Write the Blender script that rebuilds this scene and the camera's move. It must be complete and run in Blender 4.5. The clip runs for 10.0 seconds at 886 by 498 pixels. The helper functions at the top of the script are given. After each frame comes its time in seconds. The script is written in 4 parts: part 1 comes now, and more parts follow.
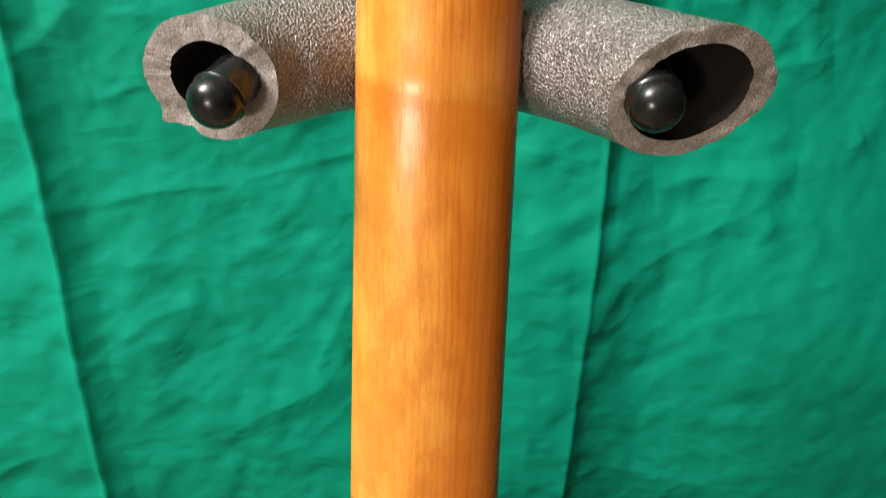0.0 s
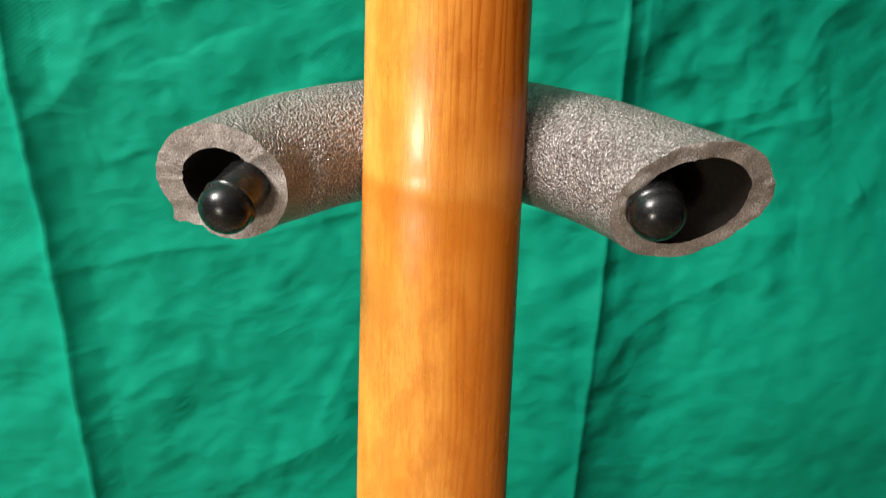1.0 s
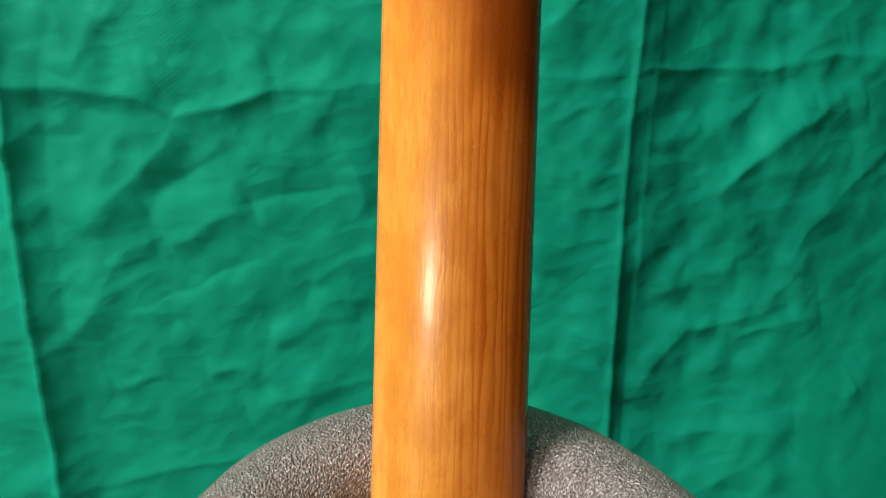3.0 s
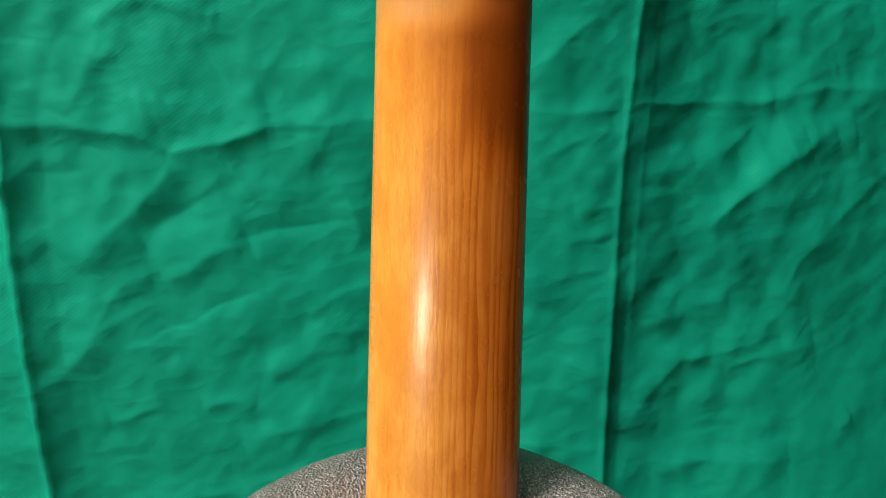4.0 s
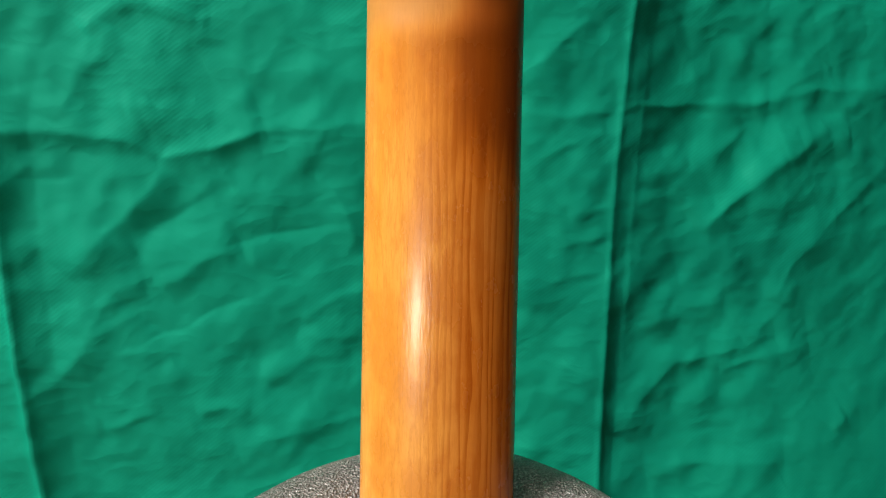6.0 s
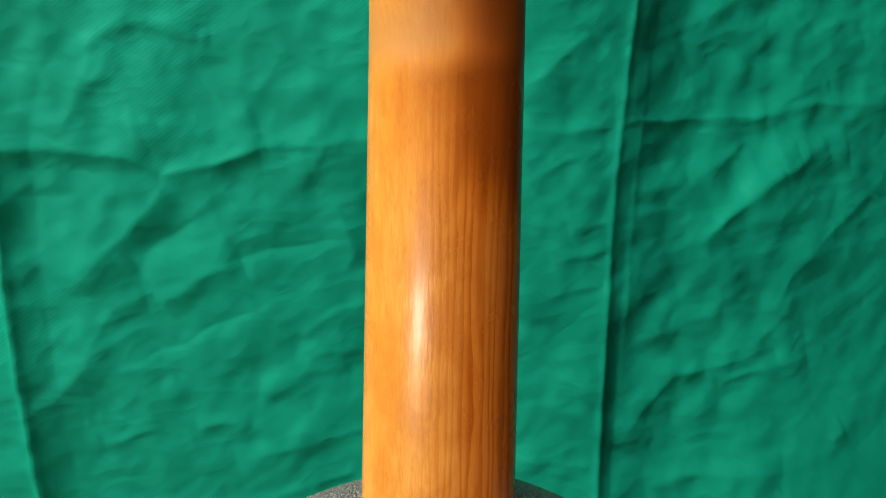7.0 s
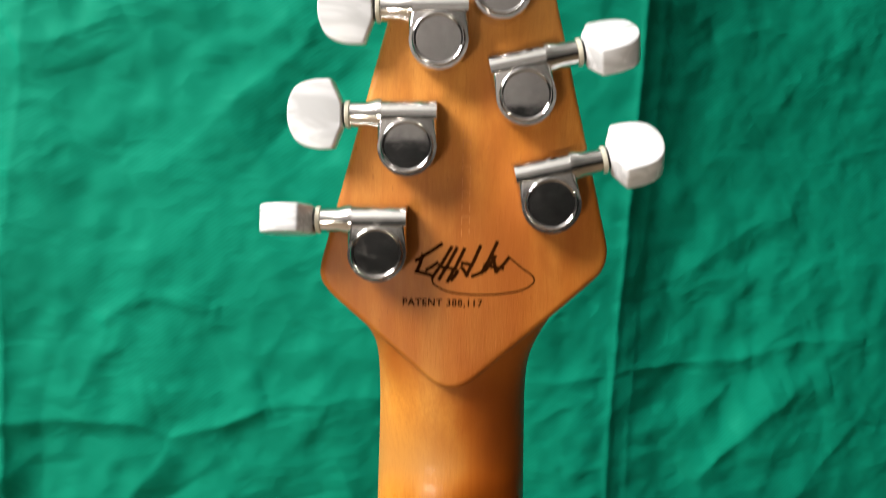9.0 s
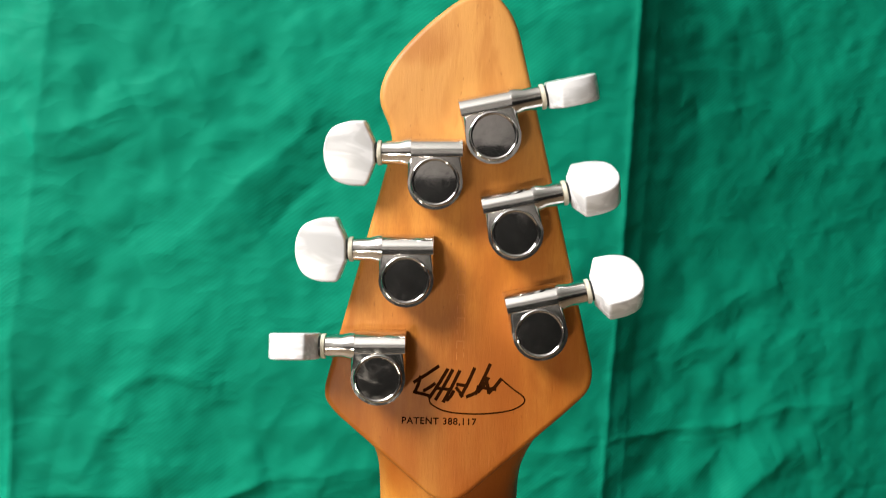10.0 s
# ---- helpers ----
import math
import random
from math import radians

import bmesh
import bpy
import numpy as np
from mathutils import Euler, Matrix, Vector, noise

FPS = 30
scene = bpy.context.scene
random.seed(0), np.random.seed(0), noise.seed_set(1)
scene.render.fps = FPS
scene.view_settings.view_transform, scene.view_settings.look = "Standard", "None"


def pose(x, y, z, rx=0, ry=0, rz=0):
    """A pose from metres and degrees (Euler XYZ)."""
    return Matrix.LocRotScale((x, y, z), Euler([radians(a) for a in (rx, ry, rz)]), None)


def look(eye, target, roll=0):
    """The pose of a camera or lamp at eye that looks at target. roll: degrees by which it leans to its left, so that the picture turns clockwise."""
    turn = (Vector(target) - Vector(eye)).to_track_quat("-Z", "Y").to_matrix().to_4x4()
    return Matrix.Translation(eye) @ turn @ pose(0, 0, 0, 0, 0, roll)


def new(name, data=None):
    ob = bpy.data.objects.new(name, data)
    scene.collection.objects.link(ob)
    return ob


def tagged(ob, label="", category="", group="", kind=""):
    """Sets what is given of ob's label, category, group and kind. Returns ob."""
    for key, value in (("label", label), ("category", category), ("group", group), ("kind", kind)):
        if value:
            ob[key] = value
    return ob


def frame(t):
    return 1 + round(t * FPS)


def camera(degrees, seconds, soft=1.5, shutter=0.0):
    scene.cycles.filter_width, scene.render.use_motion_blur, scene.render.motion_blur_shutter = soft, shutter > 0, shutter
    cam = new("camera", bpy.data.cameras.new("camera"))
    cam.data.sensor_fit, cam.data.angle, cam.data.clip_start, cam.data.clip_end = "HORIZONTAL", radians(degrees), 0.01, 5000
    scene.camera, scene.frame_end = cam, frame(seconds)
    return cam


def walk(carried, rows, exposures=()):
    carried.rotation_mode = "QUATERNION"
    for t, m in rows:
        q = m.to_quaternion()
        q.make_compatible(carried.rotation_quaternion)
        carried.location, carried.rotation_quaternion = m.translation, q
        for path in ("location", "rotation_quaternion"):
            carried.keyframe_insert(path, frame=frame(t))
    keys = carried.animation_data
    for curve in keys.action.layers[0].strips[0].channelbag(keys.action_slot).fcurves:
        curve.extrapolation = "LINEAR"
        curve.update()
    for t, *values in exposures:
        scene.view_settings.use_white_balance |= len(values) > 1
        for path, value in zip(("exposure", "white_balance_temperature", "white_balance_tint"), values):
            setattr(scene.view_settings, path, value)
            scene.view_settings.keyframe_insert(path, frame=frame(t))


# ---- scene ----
cam = camera(60.0, 10.0, 1.0, 0.5)
# the guitar leans back by this turn; its own plan below is drawn upright
LEANING = Matrix.Translation((0, 0, 1)) @ Matrix.Rotation(radians(-6.0), 4, "X") @ Matrix.Translation((0, 0, -1))
PATH = [
    (0, (0.014, -0.194, 0.807), (-0.074, 1.714, 0.216), 1.9),
    (0.5, (0.013, -0.193, 0.818), (-0.081, 1.722, 0.252), 1.8),
    (1, (0.012, -0.192, 0.828), (-0.081, 1.733, 0.294), 1.9),
    (1.5, (0.014, -0.193, 0.841), (-0.088, 1.739, 0.336), 1.8),
    (2, (0.01, -0.193, 0.868), (-0.102, 1.758, 0.44), 1.5),
    (2.5, (0.011, -0.192, 0.893), (-0.101, 1.773, 0.539), 1.3),
    (3, (0.009, -0.19, 0.905), (-0.095, 1.783, 0.596), 1.3),
    (4.5, (0.011, -0.193, 0.917), (-0.086, 1.788, 0.656), 1.2),
    (5, (0.011, -0.192, 0.918), (-0.081, 1.788, 0.652), 1.2),
    (5.5, (0.011, -0.191, 0.916), (-0.078, 1.789, 0.652), 1.0),
    (7, (0.01, -0.191, 0.925), (-0.072, 1.79, 0.663), 0.9),
    (7.5, (0.008, -0.192, 0.941), (-0.067, 1.793, 0.708), 1.0),
    (8, (0.007, -0.195, 0.959), (-0.063, 1.796, 0.79), 1.1),
    (8.5, (0.005, -0.198, 0.989), (-0.067, 1.8, 0.912), 1.2),
    (9, (0.005, -0.203, 1.014), (-0.061, 1.796, 1.016), 1.2),
    (9.5, (0.004, -0.211, 1.031), (-0.063, 1.787, 1.092), 1.2),
    (10, (0.005, -0.219, 1.04), (-0.053, 1.779, 1.121), 1.1),
]
walk(cam, [(t, LEANING @ look(eye, target, roll)) for t, eye, target, roll in PATH],
     [(0, 0.35), (1.0, 0.36), (1.5, 0.27), (2.0, 0.08), (2.5, -0.02), (3.2, -0.05), (8.0, -0.05), (9.5, 0.0), (10, 0.0)])

# ---- light ----
world = bpy.data.worlds.new("world")
scene.world = world
world.use_nodes = True
world.node_tree.nodes["Background"].inputs[0].default_value = (0.9, 0.95, 1.0, 1)
world.node_tree.nodes["Background"].inputs[1].default_value = 0.01


def area_lamp(name, eye, target, wide, high, watts, colour):
    data = bpy.data.lights.new(name, "AREA")
    data.shape, data.size, data.size_y, data.energy, data.color = "ELLIPSE", wide, high, watts, colour
    ob = new(name, data)
    ob.matrix_world = look(eye, target)
    return ob


area_lamp("low_lamp", (-0.40, -1.05, 0.70), (0.0, 0.0, 0.85), 0.18, 0.11, 4.5, (1.0, 0.90, 0.75))


def round_lamp(name, place, watts, radius, colour):
    data = bpy.data.lights.new(name, "POINT")
    data.energy, data.shadow_soft_size, data.color = watts, radius, colour
    new(name, data).location = place


round_lamp("pendant_lamp", (-1.00, -0.70, 2.00), 196.0, 0.32, (1.0, 0.97, 0.93))


# ---- materials ----
class Nodes:
    def __init__(self, name):
        self.mat = bpy.data.materials.new(name)
        self.mat.use_nodes = True
        self.tree = self.mat.node_tree
        self.bsdf = self.tree.nodes["Principled BSDF"]
        self.place = self.add("ShaderNodeTexCoord").outputs["Object"]

    def add(self, kind, **sets):
        node = self.tree.nodes.new(kind)
        for key, value in sets.items():
            if key == "operation":
                node.operation = value
            elif key == "blend_type":
                node.blend_type = value
            elif key == "feature":
                node.feature = value
        return node

    def put(self, value, socket):
        if isinstance(value, (int, float, tuple)):
            socket.default_value = value
        else:
            self.tree.links.new(value, socket)

    def maths(self, op, a, b=0.0, c=0.0):
        node = self.add("ShaderNodeMath", operation=op)
        for n, value in enumerate((a, b, c)):
            self.put(value, node.inputs[n])
        return node.outputs[0]

    def axes(self, place=None):
        node = self.add("ShaderNodeSeparateXYZ")
        self.put(place or self.place, node.inputs[0])
        return node.outputs

    def scaled(self, x, y, z, place=None, turn=(0, 0, 0)):
        node = self.add("ShaderNodeMapping")
        self.put(place or self.place, node.inputs["Vector"])
        node.inputs["Scale"].default_value = (x, y, z)
        node.inputs["Rotation"].default_value = turn
        return node.outputs[0]

    def noise(self, place, scale, detail=3.0, rough=0.5, warp=0.0):
        node = self.add("ShaderNodeTexNoise")
        self.put(place, node.inputs["Vector"])
        node.inputs["Scale"].default_value, node.inputs["Detail"].default_value = scale, detail
        node.inputs["Roughness"].default_value, node.inputs["Distortion"].default_value = rough, warp
        return node.outputs["Fac"]

    def voronoi(self, place, scale, feature="F1"):
        node = self.add("ShaderNodeTexVoronoi", feature=feature)
        self.put(place, node.inputs["Vector"])
        node.inputs["Scale"].default_value = scale
        return node.outputs["Distance"]

    def steps(self, value, low, high, a=0.0, b=1.0):
        node = self.add("ShaderNodeMapRange")
        node.interpolation_type = "SMOOTHSTEP"
        for key, v in (("Value", value), ("From Min", low), ("From Max", high), ("To Min", a), ("To Max", b)):
            self.put(v, node.inputs[key])
        return node.outputs[0]

    def mix(self, fac, a, b, blend="MIX"):
        node = self.add("ShaderNodeMixRGB", blend_type=blend)
        for n, v in enumerate((fac, a, b)):
            if isinstance(v, tuple):
                v = (*v[:3], 1.0)
            self.put(v, node.inputs[n])
        return node.outputs[0]

    def relief(self, height, depth, strength=1.0, under=None):
        node = self.add("ShaderNodeBump")
        node.inputs["Strength"].default_value, node.inputs["Distance"].default_value = strength, depth
        self.put(height, node.inputs["Height"])
        if under:
            self.put(under, node.inputs["Normal"])
        return node.outputs[0]

    def done(self, colour, rough, metal=0.0, normal=None, **more):
        if isinstance(colour, tuple):
            colour = (*colour[:3], 1.0)
        self.put(colour, self.bsdf.inputs["Base Color"])
        self.put(rough, self.bsdf.inputs["Roughness"])
        self.put(metal, self.bsdf.inputs["Metallic"])
        if normal:
            self.put(normal, self.bsdf.inputs["Normal"])
        for key, value in more.items():
            self.put(value, self.bsdf.inputs[key.replace("_", " ")])
        return self.mat


def maple_material():
    n = Nodes("lacquered_maple")
    x, y, z = n.axes()
    wob = n.noise(n.scaled(60, 60, 9), 1.0, 2.0)
    wide = n.noise(n.scaled(90, 60, 12), 1.0, 3.0, 0.55)
    streak = n.noise(n.scaled(1500, 1500, 170), 1.0, 3.0, 0.6, 0.3)
    fleck = n.noise(n.scaled(3200, 3200, 420), 1.0, 2.0)
    blotch = n.noise(n.scaled(130, 130, 70), 1.0, 4.0, 0.6)
    fibre = n.noise(n.scaled(420, 420, 40), 1.0, 3.0, 0.6, 0.6)
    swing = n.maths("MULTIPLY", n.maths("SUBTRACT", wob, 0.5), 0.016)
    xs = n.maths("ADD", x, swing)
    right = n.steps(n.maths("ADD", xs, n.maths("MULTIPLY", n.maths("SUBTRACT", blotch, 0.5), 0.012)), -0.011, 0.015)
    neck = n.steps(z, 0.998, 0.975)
    col = n.mix(n.steps(wide, 0.35, 0.65), (0.96, 0.490, 0.122), (0.92, 0.415, 0.075))
    col = n.mix(n.maths("MULTIPLY", n.steps(blotch, 0.42, 0.60), 0.42), col, (0.70, 0.265, 0.040))
    col = n.mix(n.maths("MULTIPLY", n.steps(fibre, 0.44, 0.66), 0.22), col, (0.58, 0.200, 0.022))
    # right half redder, and darker: the neck's shaded side painted into the wood
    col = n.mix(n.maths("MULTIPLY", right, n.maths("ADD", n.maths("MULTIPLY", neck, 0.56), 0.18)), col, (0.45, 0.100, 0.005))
    # growth rings: each darkens slowly and ends at a clear line
    bend = n.noise(n.scaled(150, 60, 15), 1.0, 3.0)
    gap = n.noise(n.scaled(170, 0, 0), 1.0, 1.0)
    turn = n.maths("ADD", n.maths("MULTIPLY", n.maths("ADD", x, n.maths("MULTIPLY", bend, 0.0060)), 430.0), n.maths("MULTIPLY", gap, 2.6))
    saw = n.maths("FRACT", turn)
    ring = n.maths("MULTIPLY", n.steps(saw, 0.35, 0.88), n.steps(saw, 1.0, 0.95))
    share = n.maths("ADD", n.maths("MULTIPLY", n.maths("MULTIPLY", right, neck), n.maths("MULTIPLY", n.steps(wide, 0.3, 0.6, 0.5, 1.0), n.steps(z, 0.785, 0.82, 0.5, 1.0))), 0.02)
    col = n.mix(n.maths("MULTIPLY", n.maths("MULTIPLY", ring, n.maths("MULTIPLY", share, 0.85)), n.steps(z, 0.955, 0.935, 0.25, 1.0)), col, (0.37, 0.082, 0.005))
    col = n.mix(n.maths("MULTIPLY", n.steps(streak, 0.45, 0.66), 0.24), col, (0.58, 0.215, 0.030))
    col = n.mix(n.maths("MULTIPLY", n.steps(fleck, 0.55, 0.66), 0.20), col, (0.50, 0.180, 0.028))
    # pale and amber bands across the neck where the finish changes
    zs = n.maths("ADD", z, n.maths("MULTIPLY", swing, 0.75))
    zb = n.maths("ADD", n.maths("ADD", z, n.maths("MULTIPLY", x, 0.17)), n.maths("MULTIPLY", swing, 1.1))
    pale = n.maths("MULTIPLY", n.steps(zb, 0.7825, 0.7870), n.steps(zb, 0.809, 0.788))
    col = n.mix(n.maths("MULTIPLY", pale, 0.16), col, (0.84, 0.46, 0.12))
    amber = n.maths("MULTIPLY", n.steps(zb, 0.752, 0.780), n.steps(zb, 0.7860, 0.7815))
    col = n.mix(n.maths("MULTIPLY", amber, 0.5), col, (0.52, 0.160, 0.014))
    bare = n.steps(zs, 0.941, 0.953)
    # pale finish kept to the lit left, fading where shade falls: painted in
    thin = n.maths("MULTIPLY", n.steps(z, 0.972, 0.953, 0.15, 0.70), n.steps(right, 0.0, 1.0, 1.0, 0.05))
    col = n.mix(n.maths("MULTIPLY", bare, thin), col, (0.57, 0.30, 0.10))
    # dark patch under the headstock: shade painted in, fingering down along the grain
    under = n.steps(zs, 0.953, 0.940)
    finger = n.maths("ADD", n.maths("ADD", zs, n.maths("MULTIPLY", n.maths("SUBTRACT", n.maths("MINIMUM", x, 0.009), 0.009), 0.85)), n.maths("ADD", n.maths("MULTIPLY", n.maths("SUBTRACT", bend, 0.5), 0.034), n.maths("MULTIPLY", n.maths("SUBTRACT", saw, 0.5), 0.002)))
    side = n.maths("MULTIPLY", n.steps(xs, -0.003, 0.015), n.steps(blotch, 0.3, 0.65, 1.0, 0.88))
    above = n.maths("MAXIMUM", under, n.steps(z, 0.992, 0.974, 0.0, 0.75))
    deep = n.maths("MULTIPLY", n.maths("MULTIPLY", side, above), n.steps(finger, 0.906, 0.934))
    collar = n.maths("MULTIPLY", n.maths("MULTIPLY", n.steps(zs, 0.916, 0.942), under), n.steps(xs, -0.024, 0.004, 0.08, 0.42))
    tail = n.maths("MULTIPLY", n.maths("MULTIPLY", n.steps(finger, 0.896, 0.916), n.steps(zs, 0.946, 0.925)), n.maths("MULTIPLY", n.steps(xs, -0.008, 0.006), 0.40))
    shade_mask = n.maths("MINIMUM", n.maths("ADD", n.maths("MULTIPLY", deep, 0.95), n.maths("MAXIMUM", collar, tail)), 0.92)
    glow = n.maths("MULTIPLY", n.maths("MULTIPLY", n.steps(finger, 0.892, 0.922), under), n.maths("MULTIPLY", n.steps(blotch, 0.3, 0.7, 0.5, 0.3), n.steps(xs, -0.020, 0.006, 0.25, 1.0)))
    col = n.mix(n.maths("MAXIMUM", n.maths("MULTIPLY", n.steps(shade_mask, 0.0, 0.5), 0.55), glow), col, (0.56, 0.145, 0.008))
    col = n.mix(n.maths("MULTIPLY", n.steps(shade_mask, 0.12, 0.90), 0.74), col, (0.205, 0.038, 0.002))
    # lower headstock toned darker: amber stain with the falloff of light painted in
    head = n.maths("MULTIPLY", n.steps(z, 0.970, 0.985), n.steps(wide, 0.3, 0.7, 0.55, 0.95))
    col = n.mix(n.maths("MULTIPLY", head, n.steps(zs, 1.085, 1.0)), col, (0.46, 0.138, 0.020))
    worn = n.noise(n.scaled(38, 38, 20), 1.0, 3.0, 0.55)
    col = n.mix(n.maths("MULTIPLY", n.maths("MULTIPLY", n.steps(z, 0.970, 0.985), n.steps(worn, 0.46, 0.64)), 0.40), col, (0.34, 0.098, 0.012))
    # tip toned paler: the brighter light there painted over the raw maple
    top = n.steps(n.maths("ADD", z, n.maths("MULTIPLY", wob, 0.02)), 1.060, 1.105)
    col = n.mix(n.maths("MULTIPLY", top, 0.75), col, (0.70, 0.40, 0.155))
    # a brown knot near the tip, soft darker figure and dark pores on the bare headstock
    knot = n.maths("ADD", n.maths("POWER", n.maths("MULTIPLY", n.maths("ADD", x, 0.0085), 90.0), 2.0), n.maths("POWER", n.maths("MULTIPLY", n.maths("SUBTRACT", z, 1.1065), 130.0), 2.0))
    knot = n.maths("ADD", knot, n.maths("MULTIPLY", n.maths("SUBTRACT", blotch, 0.5), 1.6))
    col = n.mix(n.maths("MULTIPLY", n.steps(knot, 1.1, 0.0), 0.55), col, (0.42, 0.145, 0.022))
    onhead = n.steps(z, 0.985, 1.0)
    col = n.mix(n.maths("MULTIPLY", n.maths("MULTIPLY", onhead, n.steps(n.noise(n.scaled(75, 75, 26), 1.0, 4.0, 0.6, 0.8), 0.48, 0.66)), 0.42), col, (0.40, 0.130, 0.018))
    pore = n.noise(n.scaled(900, 900, 330), 1.0, 1.0)
    col = n.mix(n.maths("MULTIPLY", n.maths("MULTIPLY", onhead, n.steps(pore, 0.73, 0.79)), 0.35), col, (0.23, 0.075, 0.012))
    col = n.mix(1.0, col, (0.71, 0.61, 0.44), "MULTIPLY")
    bump = n.relief(streak, 0.00006, 0.9)
    bump = n.relief(blotch, 0.0004, 0.22, bump)
    satin = n.steps(z, 0.938, 0.958)
    rough = n.maths("ADD", n.steps(blotch, 0.2, 0.8, 0.21, 0.30), n.maths("MULTIPLY", satin, 0.22))
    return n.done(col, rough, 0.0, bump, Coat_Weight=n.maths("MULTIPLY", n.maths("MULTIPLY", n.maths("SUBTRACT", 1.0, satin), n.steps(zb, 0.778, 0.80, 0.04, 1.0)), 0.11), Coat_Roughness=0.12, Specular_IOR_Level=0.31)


def cloth_material():
    n = Nodes("green_twill_cloth")
    big = n.noise(n.scaled(5, 5, 5), 1.0, 4.0)
    fine = n.noise(n.scaled(160, 160, 160), 1.0, 3.0, 0.6)
    wave = n.add("ShaderNodeTexWave")
    n.put(n.scaled(1, 1, 1, None, (0, radians(-52), 0)), wave.inputs["Vector"])
    wave.inputs["Scale"].default_value, wave.inputs["Distortion"].default_value = 165.0, 0.25
    wave.inputs["Detail"].default_value, wave.inputs["Detail Scale"].default_value = 2.0, 1.0
    col = n.mix(n.steps(big, 0.3, 0.7), (0.001, 0.213, 0.129), (0.002, 0.248, 0.152))
    col = n.mix(n.maths("MULTIPLY", n.steps(fine, 0.45, 0.75), 0.18), col, (0.001, 0.205, 0.112))
    # the weave shows in patches, where the threads are pulled tight
    tight = n.steps(n.noise(n.scaled(11, 11, 11), 1.0, 2.0), 0.42, 0.66, 0.06, 1.0)
    twill = n.maths("MULTIPLY", wave.outputs["Fac"], tight)
    col = n.mix(n.maths("MULTIPLY", twill, 0.17), col, (0.003, 0.36, 0.225))
    bump = n.relief(twill, 0.0003, 0.09)
    bump = n.relief(fine, 0.0006, 0.14, bump)
    warp = n.add("ShaderNodeVectorMath", operation="MULTIPLY_ADD")
    tint = n.add("ShaderNodeTexNoise")
    n.put(n.place, tint.inputs["Vector"])
    tint.inputs["Scale"].default_value, tint.inputs["Detail"].default_value = 26.0, 3.0
    n.put(tint.outputs["Color"], warp.inputs[0])
    warp.inputs[1].default_value = (0.035, 0.035, 0.035)
    n.put(n.place, warp.inputs[2])
    facets = n.voronoi(n.scaled(0.8, 1.0, 1.25, warp.outputs[0], (0, radians(35), 0)), 42.0)
    bump = n.relief(facets, 0.0045, 0.13, bump)
    small = n.voronoi(n.scaled(0.7, 1.0, 1.3, warp.outputs[0], (0, radians(-30), 0)), 95.0)
    bump = n.relief(small, 0.0020, 0.20, bump)
    return n.done(col, n.steps(fine, 0.2, 0.8, 0.6, 0.75), 0.0, bump, Specular_IOR_Level=0.10)


def foam_material(name, skin):
    n = Nodes(name)
    soft = n.noise(n.scaled(1, 1, 1), 90.0, 4.0)
    if skin:
        grain = n.noise(n.place, 1500.0, 1.5, 0.5)
        domes = n.maths("SUBTRACT", 1.0, n.voronoi(n.place, 1150.0))
        col = n.mix(n.steps(soft, 0.3, 0.7), (0.110, 0.087, 0.077), (0.170, 0.140, 0.126))
        # light specks are glints and dark ones shaded pits, painted into the colour
        col = n.mix(n.maths("MULTIPLY", n.steps(grain, 0.52, 0.63), 0.55), col, (0.60, 0.56, 0.54))
        col = n.mix(n.maths("MULTIPLY", n.steps(grain, 0.48, 0.36), 0.65), col, (0.050, 0.038, 0.032))
        bump = n.relief(grain, 0.0009, 0.9, n.relief(domes, 0.0009, 0.8))
        return n.done(col, n.steps(grain, 0.4, 0.65, 0.40, 0.22), 0.0, bump, Specular_IOR_Level=1.0)
    grain = n.noise(n.scaled(1, 1, 1), 2300.0, 2.5, 0.6)
    pits = n.noise(n.scaled(1, 1, 1), 420.0, 3.0, 0.6)
    col = n.mix(n.steps(soft, 0.3, 0.7), (0.215, 0.178, 0.160), (0.345, 0.298, 0.274))
    col = n.mix(n.maths("MULTIPLY", n.steps(grain, 0.54, 0.66), 0.55), col, (0.66, 0.62, 0.59))
    col = n.mix(n.maths("MULTIPLY", n.steps(grain, 0.47, 0.36), 0.65), col, (0.10, 0.078, 0.066))
    bump = n.relief(grain, 0.0005, 0.8, n.relief(pits, 0.0010, 0.5))
    return n.done(col, n.steps(grain, 0.3, 0.7, 0.45, 0.75), 0.0, bump, Specular_IOR_Level=0.5)


def chrome_material(name, tone, low, high):
    n = Nodes(name)
    smudge = n.noise(n.scaled(1, 1, 1), 260.0, 5.0, 0.65, 0.8)
    dust = n.noise(n.scaled(1, 1, 1), 2600.0, 2.0)
    rough = n.maths("ADD", n.steps(smudge, 0.4, 0.75, low, high), n.steps(dust, 0.74, 0.80, 0.0, 0.3))
    col = n.mix(n.steps(smudge, 0.35, 0.7), tone, tuple(0.9 * c for c in tone))
    bump = n.relief(smudge, 0.0001, 0.12)
    return n.done(col, rough, 1.0, bump)


def pearl_material():
    n = Nodes("pearl_plastic")
    swirl = n.noise(n.scaled(60, 160, 190), 1.0, 2.0, 0.45, 1.6)
    col = n.mix(n.steps(swirl, 0.35, 0.65), (0.60, 0.60, 0.61), (0.77, 0.77, 0.79))
    return n.done(col, n.steps(swirl, 0.35, 0.65, 0.16, 0.32), 0.0, None, Coat_Weight=0.6, Coat_Roughness=0.05,
                  Subsurface_Weight=0.7, Subsurface_Radius=(0.004, 0.004, 0.004))


